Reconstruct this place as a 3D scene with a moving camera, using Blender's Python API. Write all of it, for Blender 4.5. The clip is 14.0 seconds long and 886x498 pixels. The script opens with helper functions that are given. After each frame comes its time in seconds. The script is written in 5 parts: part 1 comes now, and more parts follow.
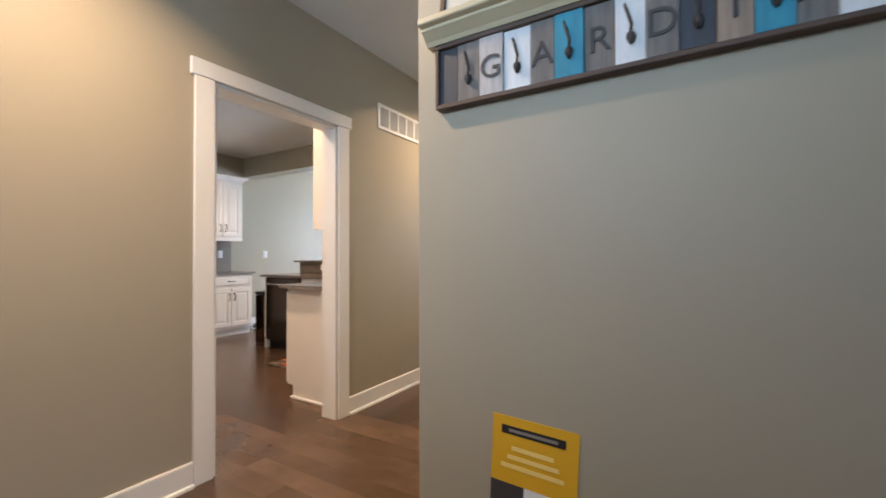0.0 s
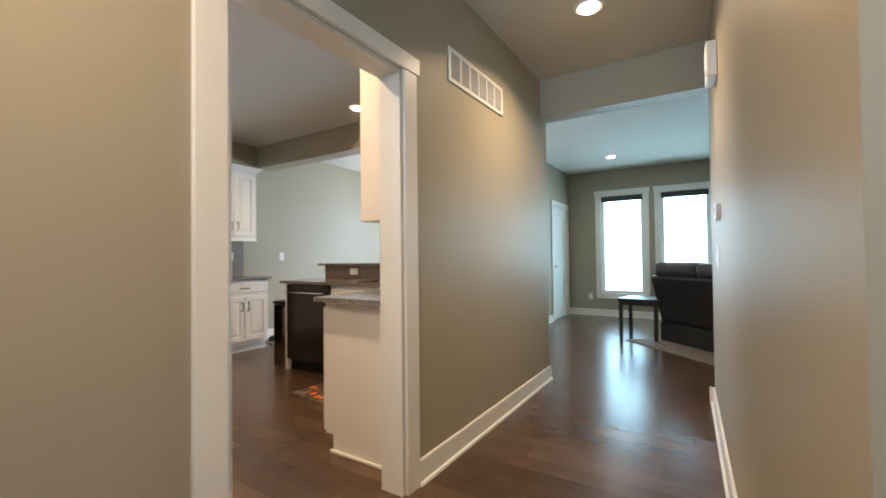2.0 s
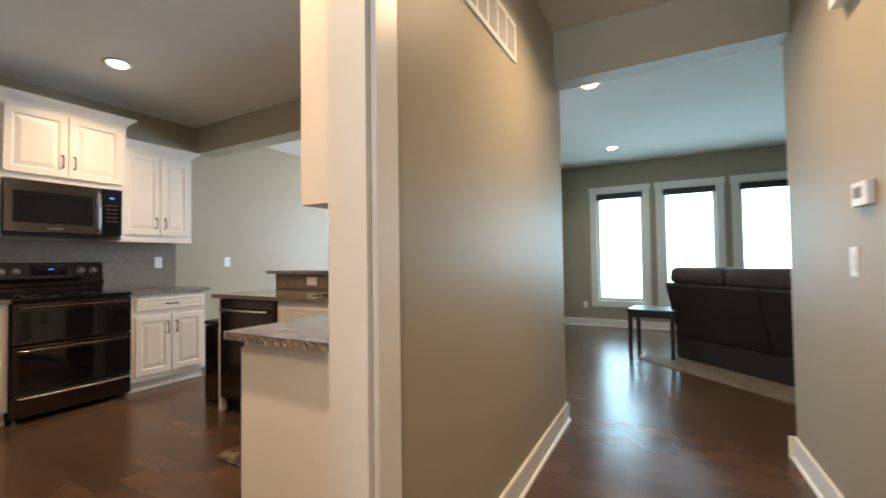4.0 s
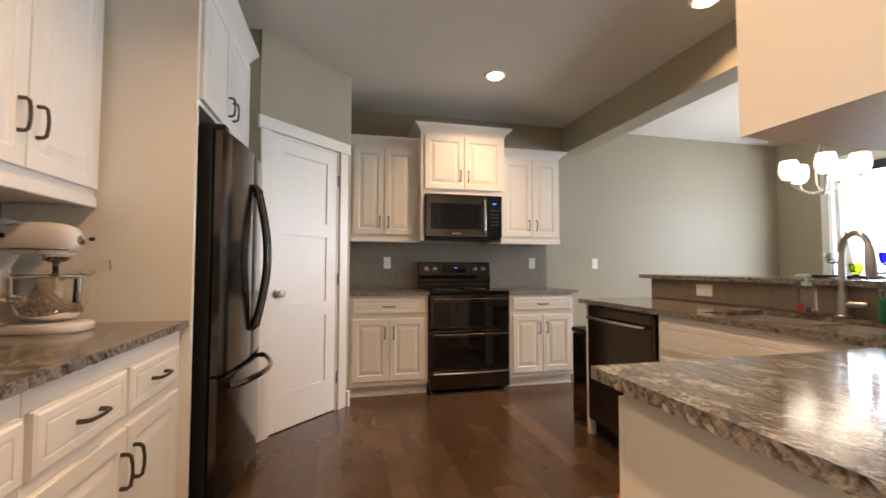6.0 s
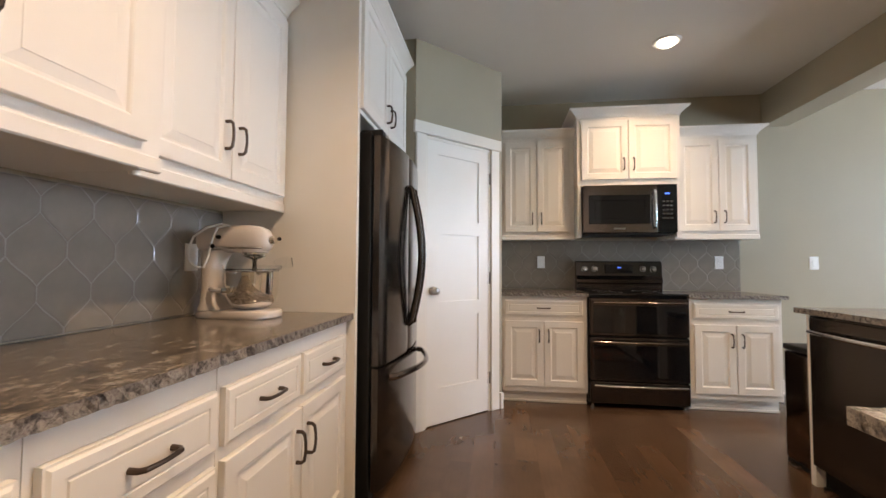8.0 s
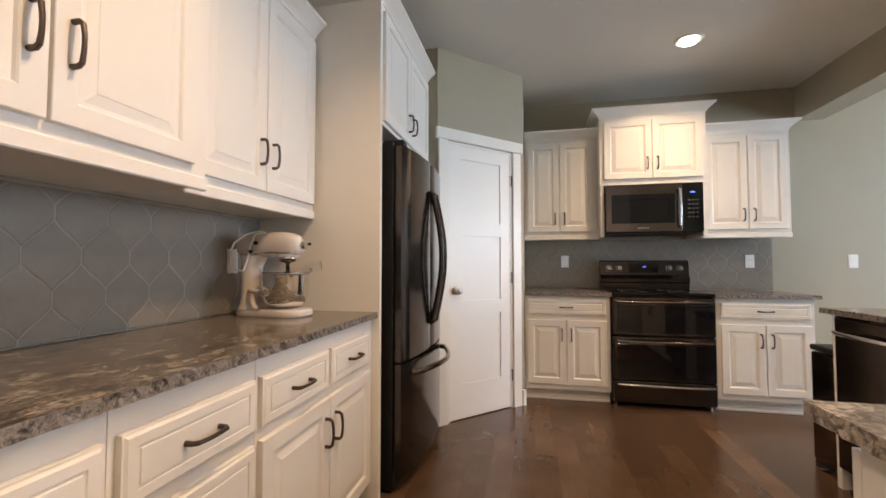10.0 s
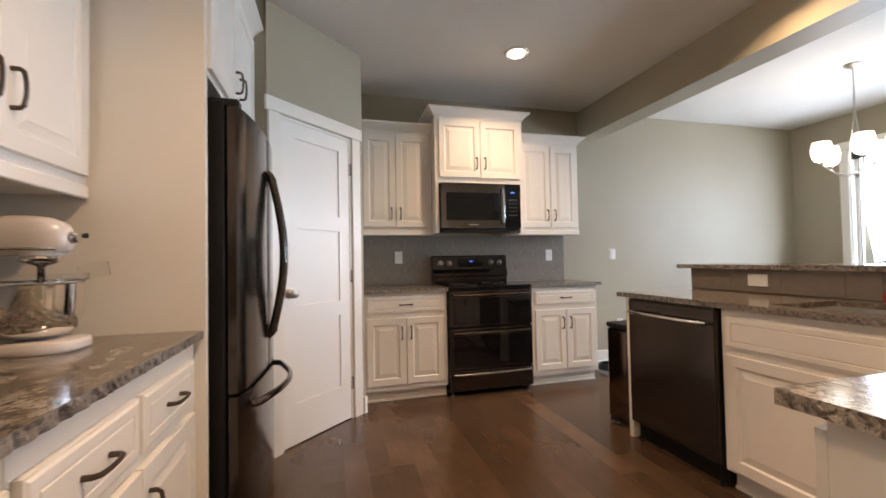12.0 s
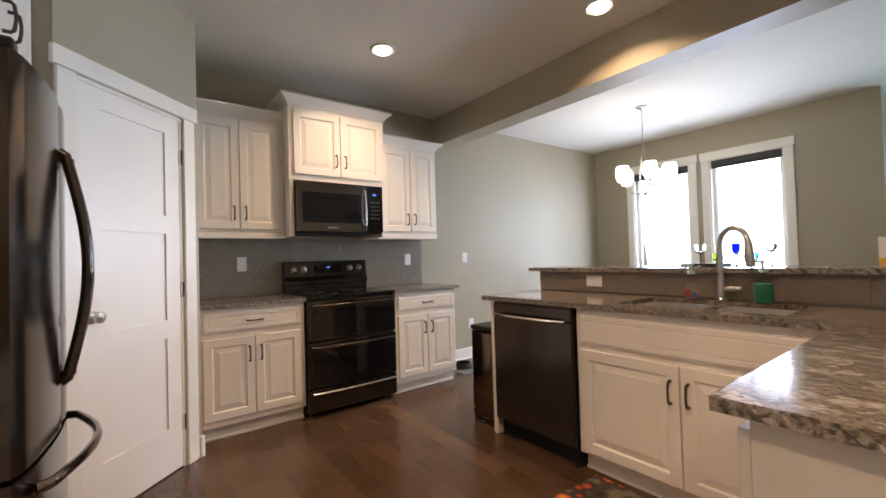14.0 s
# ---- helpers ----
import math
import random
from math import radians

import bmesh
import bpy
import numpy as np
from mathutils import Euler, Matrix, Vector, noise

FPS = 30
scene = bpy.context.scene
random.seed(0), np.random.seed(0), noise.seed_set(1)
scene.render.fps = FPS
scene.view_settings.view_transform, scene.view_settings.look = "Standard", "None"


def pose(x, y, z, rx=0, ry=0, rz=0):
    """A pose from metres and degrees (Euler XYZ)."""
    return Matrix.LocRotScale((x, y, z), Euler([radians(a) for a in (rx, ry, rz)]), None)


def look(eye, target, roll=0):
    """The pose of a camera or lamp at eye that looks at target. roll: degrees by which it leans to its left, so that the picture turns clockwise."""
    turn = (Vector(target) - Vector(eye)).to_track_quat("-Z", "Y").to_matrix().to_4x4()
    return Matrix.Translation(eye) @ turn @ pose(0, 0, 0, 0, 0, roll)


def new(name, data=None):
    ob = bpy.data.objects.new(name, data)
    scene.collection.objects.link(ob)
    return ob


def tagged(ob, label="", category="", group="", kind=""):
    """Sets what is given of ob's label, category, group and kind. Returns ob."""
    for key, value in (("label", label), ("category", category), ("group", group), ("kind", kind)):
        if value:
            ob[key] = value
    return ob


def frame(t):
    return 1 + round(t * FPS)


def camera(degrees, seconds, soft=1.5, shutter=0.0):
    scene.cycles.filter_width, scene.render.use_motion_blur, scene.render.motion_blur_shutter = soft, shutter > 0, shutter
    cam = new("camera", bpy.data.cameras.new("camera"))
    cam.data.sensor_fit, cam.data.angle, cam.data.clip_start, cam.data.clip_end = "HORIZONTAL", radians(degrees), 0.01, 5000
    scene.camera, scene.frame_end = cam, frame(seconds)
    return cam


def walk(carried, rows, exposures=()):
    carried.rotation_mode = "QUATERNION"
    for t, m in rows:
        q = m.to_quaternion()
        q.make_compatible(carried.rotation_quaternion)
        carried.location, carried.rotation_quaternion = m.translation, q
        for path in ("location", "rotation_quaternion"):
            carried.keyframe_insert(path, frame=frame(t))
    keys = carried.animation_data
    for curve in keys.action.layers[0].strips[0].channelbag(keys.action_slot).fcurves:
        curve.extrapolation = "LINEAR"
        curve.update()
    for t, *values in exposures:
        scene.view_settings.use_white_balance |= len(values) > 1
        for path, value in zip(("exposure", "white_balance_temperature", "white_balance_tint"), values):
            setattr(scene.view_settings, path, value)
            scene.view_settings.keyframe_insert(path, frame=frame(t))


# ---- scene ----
cam = camera(94.0, 14.0, shutter=0.3)
PATH = [
    (0, (0.502, 0.27, 1.146), (-0.539, 1.977, 1.177), -0.2),
    (0.5, (0.364, 0.412, 1.153), (-0.933, 1.934, 1.176), -0.2),
    (1, (0.138, 0.5, 1.126), (-1.246, 1.943, 1.163), -0.3),
    (1.5, (-0.145, 0.583, 1.139), (-1.441, 2.106, 1.179), -0.4),
    (2, (-0.414, 0.776, 1.144), (-1.483, 2.466, 1.182), -0.6),
    (2.2, (-0.501, 0.857, 1.157), (-1.466, 2.609, 1.193), -0.8),
    (3.25, (-0.8, 1.26, 1.158), (-1.484, 3.139, 1.204), -0.8),
    (4.3, (-1.069, 1.624, 1.159), (-2.263, 3.227, 1.215), -0.8),
    (4.5, (-1.144, 1.688, 1.171), (-2.505, 3.152, 1.227), -0.8),
    (5, (-1.321, 1.763, 1.17), (-2.987, 2.867, 1.239), -0.5),
    (5.5, (-1.454, 1.84, 1.152), (-3.303, 2.598, 1.232), -0.2),
    (6, (-1.536, 1.893, 1.141), (-3.479, 2.362, 1.225), 0.1),
    (6.5, (-1.586, 1.931, 1.131), (-3.572, 2.156, 1.218), 0.2),
    (7, (-1.628, 1.931, 1.127), (-3.625, 1.965, 1.213), 0.3),
    (7.5, (-1.663, 1.921, 1.115), (-3.657, 1.793, 1.201), 0.3),
    (8, (-1.665, 1.917, 1.125), (-3.646, 1.652, 1.211), 0.3),
    (8.2, (-1.658, 1.929, 1.131), (-3.631, 1.612, 1.213), 0.3),
    (9.25, (-1.605, 1.978, 1.142), (-3.55, 1.511, 1.216), 0.1),
    (10.3, (-1.557, 1.997, 1.145), (-3.527, 1.659, 1.22), -0.1),
    (10.5, (-1.576, 1.963, 1.148), (-3.557, 1.696, 1.22), -0.2),
    (11, (-1.641, 1.828, 1.156), (-3.639, 1.794, 1.226), -0.6),
    (11.5, (-1.717, 1.734, 1.154), (-3.702, 1.979, 1.215), -0.9),
    (12, (-1.837, 1.707, 1.147), (-3.767, 2.229, 1.199), -1.1),
    (12.5, (-1.97, 1.681, 1.165), (-3.822, 2.436, 1.208), -1.2),
    (13, (-2.035, 1.664, 1.173), (-3.81, 2.585, 1.217), -1.3),
    (13.5, (-2.081, 1.638, 1.174), (-3.772, 2.705, 1.22), -1.5),
    (14, (-2.068, 1.603, 1.18), (-3.663, 2.809, 1.223), -1.7),
]
# exposure and white balance drift: seconds, stops, kelvin, tint
BALANCE = [(0.0, 0.27, 6030, 11), (1.0, 0.04, 5980, 7), (2.0, 0.05, 6180, 5), (4.3, 0.0, 6580, 9), (5.0, 0.0, 7430, 12), (5.5, 0.0, 7480, 14),
           (6.0, 0.0, 7030, 13), (6.5, 0.0, 6830, 13), (7.5, 0.08, 6450, 10), (10.5, 0.1, 6450, 10), (12.0, 0.06, 6560, 12), (14.0, 0.0, 6580, 13)]
walk(cam, [(t, look(eye, target, roll)) for t, eye, target, roll in PATH], BALANCE)

# ---- light ----
world = bpy.data.worlds.new("sky")
scene.world = world
world.use_nodes = True
wn = world.node_tree
sky = wn.nodes.new("ShaderNodeTexSky")
sky.sky_type, sky.sun_disc = "NISHITA", False
sky.sun_elevation, sky.sun_rotation = radians(48), radians(150)
wn.links.new(sky.outputs["Color"], wn.nodes["Background"].inputs["Color"])
wn.nodes["Background"].inputs["Strength"].default_value = 0.12

sun = new("sun", bpy.data.lights.new("sun", "SUN"))
sun.data.energy, sun.data.angle, sun.data.color = 3.0, radians(0.5), (1.0, 0.95, 0.86)
sun.matrix_world = look((4, -6, 9), (0, 0, 0))


def area_lamp(name, m, sx, sy, watts, color, spread=180):
    data = bpy.data.lights.new(name, "AREA")
    data.shape, data.size, data.size_y, data.energy, data.color = "RECTANGLE", sx, sy, watts, color
    data.spread = radians(spread)
    ob = new(name, data)
    ob.matrix_world = m
    return ob


def can_lamp(x, y, watts, color=(1.0, 0.69, 0.43)):
    data = bpy.data.lights.new("can_light", "AREA")
    data.shape, data.size, data.energy, data.color, data.spread = "DISK", 0.09, watts, color, radians(138)
    ob = new("can_light", data)
    ob.matrix_world = pose(x, y, 2.703)


PORCH_PANES = [(-1.55, -1.05), (-0.85, 0.05), (0.25, 0.75)]
# the sixth is an assumed, unseen lamp without fixture, added to brighten the tall board
CANS = [(-4.73, 3.11), (-3.50, 3.98), (-1.01, 3.5), (-1.66, 7.85), (-1.57, 5.42), (-2.4, 2.0), (-1.0, 0.75)]
CAN_WATTS = [17, 14, 23, 5, 5, 23, 28]
for (cx, cy), cw in zip(CANS, CAN_WATTS):
    can_lamp(cx, cy, cw)
DAY = (0.52, 0.82, 1.0)
GARDEN = (0.67, 0.79, 1.0)
for wx in (-4.80, -3.80):
    area_lamp("window_light", pose(wx, 7.90, 1.60, -76, 0, 0), 0.98, 2.0, 108, GARDEN)
for wx in (-1.70, -0.69, 0.33, 1.35):
    area_lamp("window_light", pose(wx, 9.45, 1.42, -76, 0, 0), 1.0, 2.3, 56, DAY)
for px0, px1 in PORCH_PANES:
    area_lamp("porch_light", pose((px0 + px1) / 2, -2.40, 2.17, 96, 0, 0), px1 - px0, 0.80, 11 * (px1 - px0), (0.60, 0.78, 1.0), 70)
# added lamp behind an unseen east opening, to cast cool light on the hall wall
area_lamp("added_east_light", pose(4.08, 0.75, 1.25, 90, 0, 90), 1.1, 1.9, 32, (0.62, 0.76, 1.0))
bulb = bpy.data.lights.new("chandelier_light", "POINT")
bulb.energy, bulb.color, bulb.shadow_soft_size = 2.0, (1.0, 0.86, 0.68), 0.16
new("chandelier_light", bulb).location = (-4.27, 6.0, 2.14)


# ---- materials ----
def nodes_of(name):
    m = bpy.data.materials.new(name)
    m.use_nodes = True
    return m, m.node_tree.nodes, m.node_tree.links, m.node_tree.nodes["Principled BSDF"]


def coords(n, l, scale=(1, 1, 1), space="Object"):
    tc, mp = n.new("ShaderNodeTexCoord"), n.new("ShaderNodeMapping")
    mp.inputs["Scale"].default_value = scale
    l.new(tc.outputs[space], mp.inputs["Vector"])
    return mp.outputs["Vector"]


def noise_node(n, l, vec, scale, detail=4.0, rough=0.55, distortion=0.0):
    t = n.new("ShaderNodeTexNoise")
    t.inputs["Scale"].default_value, t.inputs["Detail"].default_value = scale, detail
    t.inputs["Roughness"].default_value, t.inputs["Distortion"].default_value = rough, distortion
    if vec:
        l.new(vec, t.inputs["Vector"])
    return t.outputs["Fac"]


def ramp(n, l, fac, stops):
    r = n.new("ShaderNodeValToRGB")
    els = r.color_ramp.elements
    while len(els) < len(stops):
        els.new(0.5)
    for e, (p, c) in zip(els, stops):
        e.position, e.color = p, (*c, 1)
    l.new(fac, r.inputs["Fac"])
    return r.outputs["Color"]


def bump(n, l, bsdf, height, strength, dist=0.002):
    b = n.new("ShaderNodeBump")
    b.inputs["Strength"].default_value, b.inputs["Distance"].default_value = strength, dist
    l.new(height, b.inputs["Height"])
    l.new(b.outputs["Normal"], bsdf.inputs["Normal"])


def plain(name, base, rough, metal=0.0, vary=0.06, scale=3.0, grain=60.0, relief=0.15, stretch=(1, 1, 1), spec=0.5):
    """Paint, plastic or metal with slow and fine variation in tone, gloss and relief."""
    m, n, l, b = nodes_of(name)
    v = coords(n, l, stretch)
    slow, fine = noise_node(n, l, v, scale), noise_node(n, l, v, grain, 2.0)
    col = ramp(n, l, slow, [(0.25, [c * (1 - vary) for c in base]), (0.75, [min(1.0, c * (1 + vary)) for c in base])])
    l.new(col, b.inputs["Base Color"])
    r = n.new("ShaderNodeMapRange")
    r.inputs["To Min"].default_value, r.inputs["To Max"].default_value = rough * 0.85, min(1.0, rough * 1.15)
    l.new(fine, r.inputs["Value"])
    l.new(r.outputs["Result"], b.inputs["Roughness"])
    b.inputs["Metallic"].default_value = metal
    b.inputs["Specular IOR Level"].default_value = spec
    if relief:
        bump(n, l, b, fine, relief, 0.001)
    return m


def glowing(name, color, strength):
    m, n, l, b = nodes_of(name)
    b.inputs["Base Color"].default_value = (*color, 1)
    b.inputs["Emission Color"].default_value, b.inputs["Emission Strength"].default_value = (*color, 1), strength
    return m


def glass_mat(name, color, rough=0.0, ior=1.45):
    m, n, l, b = nodes_of(name)
    b.inputs["Base Color"].default_value, b.inputs["Roughness"].default_value = (*color, 1), rough
    b.inputs["Transmission Weight"].default_value, b.inputs["IOR"].default_value = 1.0, ior
    return m


def granite_mat():
    m, n, l, b = nodes_of("granite")
    v = coords(n, l, (1.0, 1.5, 1.0))
    swirl = noise_node(n, l, v, 12.0, 10.0, 0.72, 0.55)
    col = ramp(n, l, swirl, [(0.34, (0.016, 0.012, 0.010)), (0.42, (0.075, 0.056, 0.043)), (0.475, (0.20, 0.165, 0.135)),
                             (0.505, (0.085, 0.066, 0.052)), (0.55, (0.23, 0.195, 0.162)), (0.61, (0.33, 0.295, 0.26)), (0.68, (0.035, 0.027, 0.023))])
    speck = noise_node(n, l, v, 70.0, 3.0, 0.7)
    grit = ramp(n, l, speck, [(0.36, (0.30, 0.28, 0.27)), (0.50, (1.0, 1.0, 1.0)), (0.66, (1.35, 1.33, 1.3))])
    mix = n.new("ShaderNodeMix")
    mix.data_type, mix.blend_type = "RGBA", "MULTIPLY"
    mix.inputs["Factor"].default_value = 0.75
    l.new(col, mix.inputs["A"]), l.new(grit, mix.inputs["B"])
    l.new(mix.outputs["Result"], b.inputs["Base Color"])
    b.inputs["Roughness"].default_value = 0.13
    bump(n, l, b, noise_node(n, l, v, 26.0, 5.0), 0.12, 0.002)
    return m


def hewn_mat():
    """The broken edge of the granite: paler, with black and white grains."""
    m, n, l, b = nodes_of("chiselled_granite")
    v = coords(n, l)
    big, fine = noise_node(n, l, v, 62.0, 5.0, 0.7, 0.4), noise_node(n, l, v, 150.0, 2.0, 0.6)
    col = ramp(n, l, big, [(0.36, (0.025, 0.021, 0.019)), (0.45, (0.12, 0.102, 0.088)), (0.54, (0.27, 0.24, 0.21)), (0.66, (0.15, 0.127, 0.108))])
    l.new(col, b.inputs["Base Color"])
    b.inputs["Roughness"].default_value = 0.5
    bump(n, l, b, fine, 0.6, 0.003)
    return m


def plank_mat():
    m, n, l, b = nodes_of("maple_planks")
    tc, info, geo = n.new("ShaderNodeTexCoord"), n.new("ShaderNodeObjectInfo"), n.new("ShaderNodeNewGeometry")
    add = n.new("ShaderNodeMath")
    add.operation = "ADD"
    l.new(info.outputs["Random"], add.inputs[0]), l.new(geo.outputs["Random Per Island"], add.inputs[1])
    frac = n.new("ShaderNodeMath")
    frac.operation = "FRACT"
    l.new(add.outputs[0], frac.inputs[0])
    shift = n.new("ShaderNodeVectorMath")
    shift.operation = "MULTIPLY_ADD"
    shift.inputs[1].default_value = (37.0, 91.0, 0.0)
    l.new(frac.outputs[0], shift.inputs[0]), l.new(tc.outputs["Object"], shift.inputs[2])
    mp = n.new("ShaderNodeMapping")
    mp.inputs["Scale"].default_value = (1.3, 9.0, 1.0)
    l.new(shift.outputs[0], mp.inputs["Vector"])
    grain = noise_node(n, l, mp.outputs["Vector"], 5.0, 6.0, 0.6, 0.6)
    cloud = noise_node(n, l, shift.outputs[0], 3.2, 3.0, 0.5)
    tone = ramp(n, l, frac.outputs[0], [(0.0, (0.074, 0.042, 0.024)), (0.35, (0.088, 0.051, 0.029)), (0.7, (0.100, 0.058, 0.034)), (1.0, (0.122, 0.072, 0.042))])
    shade = ramp(n, l, grain, [(0.30, (0.90, 0.89, 0.88)), (0.6, (1.0, 1.0, 1.0)), (0.75, (1.05, 1.05, 1.04))])
    blot = ramp(n, l, cloud, [(0.26, (0.76, 0.75, 0.74)), (0.74, (1.18, 1.18, 1.18))])
    out = tone
    for other in (shade, blot):
        mix = n.new("ShaderNodeMix")
        mix.data_type, mix.blend_type = "RGBA", "MULTIPLY"
        mix.inputs["Factor"].default_value = 1.0
        l.new(out, mix.inputs["A"]), l.new(other, mix.inputs["B"])
        out = mix.outputs["Result"]
    l.new(out, b.inputs["Base Color"])
    r = n.new("ShaderNodeMapRange")
    r.inputs["To Min"].default_value, r.inputs["To Max"].default_value = 0.20, 0.28
    l.new(cloud, r.inputs["Value"])
    l.new(r.outputs["Result"], b.inputs["Roughness"])
    return m


WALL = plain("wall_paint", (0.378, 0.334, 0.246), 0.48, vary=0.03, scale=1.2, grain=140.0, relief=0.10, spec=0.28)
CEIL = plain("ceiling_paint", (0.66, 0.635, 0.575), 0.85, vary=0.03, scale=1.5, grain=90.0, relief=0.25)
TRIM = plain("trim_paint", (0.80, 0.77, 0.70), 0.35, vary=0.02, relief=0.04)
CAB = plain("cabinet_paint", (0.80, 0.755, 0.69), 0.33, vary=0.02, relief=0.04)
DOORP = plain("door_paint", (0.82, 0.80, 0.75), 0.38, vary=0.02, relief=0.04)
BRONZE = plain("dark_bronze", (0.10, 0.075, 0.06), 0.36, metal=0.85, vary=0.15, grain=200.0)
NICKEL = plain("brushed_nickel", (0.55, 0.53, 0.50), 0.28, metal=1.0, vary=0.05, grain=150.0, stretch=(1, 1, 6))
DARKSTEEL = plain("smoked_stainless", (0.215, 0.175, 0.152), 0.15, metal=1.0, vary=0.05, grain=200.0, stretch=(6, 6, 0.15), relief=0.04)
CHROME = plain("polished_chrome", (0.80, 0.785, 0.76), 0.07, metal=1.0, vary=0.03, relief=0.0)
STEEL = plain("stainless_steel", (0.56, 0.55, 0.54), 0.22, metal=1.0, vary=0.05, grain=150.0, stretch=(1, 1, 0.1), relief=0.05)
BLACKSTEEL = plain("black_stainless", (0.078, 0.067, 0.061), 0.15, metal=0.9, vary=0.06, grain=260.0, stretch=(6, 6, 0.15), relief=0.04)
BLACK = plain("black_enamel", (0.010, 0.010, 0.010), 0.42, vary=0.1, relief=0.03, spec=0.25)
BLACKGLASS = plain("black_glass", (0.006, 0.006, 0.007), 0.05, vary=0.1, relief=0.0)
GRANITE = granite_mat()
HEWN = hewn_mat()
PLANK = plank_mat()
SUBFLOOR = plain("joint_filler", (0.018, 0.011, 0.007), 0.8)
WHITEPLASTIC = plain("white_plastic", (0.80, 0.80, 0.78), 0.35, vary=0.02, relief=0.02)
CANGLOW = glowing("lamp_lens", (1.0, 0.86, 0.66), 9.0)
SHADEGLOW = glowing("frosted_glass_shade", (1.0, 0.92, 0.80), 5.0)
TILE = plain("grey_glazed_tile", (0.235, 0.209, 0.176), 0.09, vary=0.12, scale=9.0, grain=22.0, relief=0.16)
GROUT = plain("grout", (0.27, 0.252, 0.23), 0.85, grain=200.0)
KNEETILE = plain("taupe_tile", (0.20, 0.165, 0.135), 0.30, vary=0.12, scale=14.0)
PANE = glass_mat("window_glass", (1, 1, 1))
BLIND = plain("dark_blind", (0.05, 0.05, 0.05), 0.6)


# ---- mesh tools ----
def part(name, bm, material, parent=None, label="", smooth=False):
    me = bpy.data.meshes.new(name)
    bmesh.ops.recalc_face_normals(bm, faces=bm.faces)
    bm.to_mesh(me)
    bm.free()
    me.materials.append(material)
    if smooth:
        me.polygons.foreach_set("use_smooth", [True] * len(me.polygons))
        me.set_sharp_from_angle(angle=radians(38))
    ob = new(name, me)
    ob.parent = parent
    if label:
        ob["label"] = label
    return ob


def thing(name, m, label, category, group="", kind=""):
    ob = new(name)
    ob.empty_display_size = 0.1
    ob.matrix_world = m
    return tagged(ob, label, category, group, kind)


def box(bm, x0, x1, y0, y1, z0, z1, bev=0.0, seg=1):
    vs = [bm.verts.new((x, y, z)) for x in (x0, x1) for y in (y0, y1) for z in (z0, z1)]
    fs = [bm.faces.new([vs[i] for i in q]) for q in ((0, 1, 3, 2), (4, 6, 7, 5), (0, 4, 5, 1), (2, 3, 7, 6), (0, 2, 6, 4), (1, 5, 7, 3))]
    if bev:
        es = list({e for f in fs for e in f.edges})
        bmesh.ops.bevel(bm, geom=es, offset=bev, segments=seg, affect="EDGES", profile=0.6)
    return bm


def a_box(*a, **k):
    return box(bmesh.new(), *a, **k)


def prism(bm, poly, z0, z1):
    lo, hi = [bm.verts.new((x, y, z0)) for x, y in poly], [bm.verts.new((x, y, z1)) for x, y in poly]
    bm.faces.new(lo), bm.faces.new(hi)
    for i in range(len(poly)):
        j = (i + 1) % len(poly)
        bm.faces.new((lo[i], lo[j], hi[j], hi[i]))
    return bm


def side_prism(bm, poly, x0, x1):
    """A profile of (y, z) drawn out along x."""
    lo, hi = [bm.verts.new((x0, y, z)) for y, z in poly], [bm.verts.new((x1, y, z)) for y, z in poly]
    bm.faces.new(lo), bm.faces.new(hi)
    for i in range(len(poly)):
        j = (i + 1) % len(poly)
        bm.faces.new((lo[i], lo[j], hi[j], hi[i]))
    return bm


def tube(bm, pts, r, seg=8, flat=1.0):
    """A round bar along points; r: one radius or one a point; flat squeezes it along its second axis."""
    pts = [Vector(p) for p in pts]
    rs = r if isinstance(r, (list, tuple)) else [r] * len(pts)
    rows, ref = [], None
    for i, p in enumerate(pts):
        d = (pts[min(i + 1, len(pts) - 1)] - pts[max(i - 1, 0)]).normalized()
        if ref is None:
            ref = d.cross(Vector((0, 0, 1)) if abs(d.z) < 0.9 else Vector((1, 0, 0))).normalized()
        ref = (ref - d * ref.dot(d)).normalized()
        other = d.cross(ref)
        rows.append([bm.verts.new(p + rs[i] * (math.cos(2 * math.pi * k / seg) * ref + flat * math.sin(2 * math.pi * k / seg) * other)) for k in range(seg)])
    for a, b in zip(rows, rows[1:]):
        for k in range(seg):
            bm.faces.new((a[k], a[(k + 1) % seg], b[(k + 1) % seg], b[k]))
    bm.faces.new(rows[0]), bm.faces.new(rows[-1])
    return bm


def lathe(bm, profile, seg=24, c=(0, 0, 0)):
    rows = []
    for r, z in profile:
        if r < 1e-5:
            rows.append([bm.verts.new((c[0], c[1], c[2] + z))])
        else:
            rows.append([bm.verts.new((c[0] + r * math.cos(2 * math.pi * k / seg), c[1] + r * math.sin(2 * math.pi * k / seg), c[2] + z)) for k in range(seg)])
    for a, b in zip(rows, rows[1:]):
        for k in range(seg):
            q = [a[k % len(a)], a[(k + 1) % len(a)], b[(k + 1) % len(b)], b[k % len(b)]]
            q = [v for i, v in enumerate(q) if v not in q[:i]]
            if len(q) > 2:
                bm.faces.new(q)
    return bm


def arc(c, r, a0, a1, n, u=(1, 0, 0), w=(0, 0, 1)):
    u, w, c = Vector(u), Vector(w), Vector(c)
    return [c + r * (math.cos(radians(a0 + (a1 - a0) * i / n)) * u + math.sin(radians(a0 + (a1 - a0) * i / n)) * w) for i in range(n + 1)]


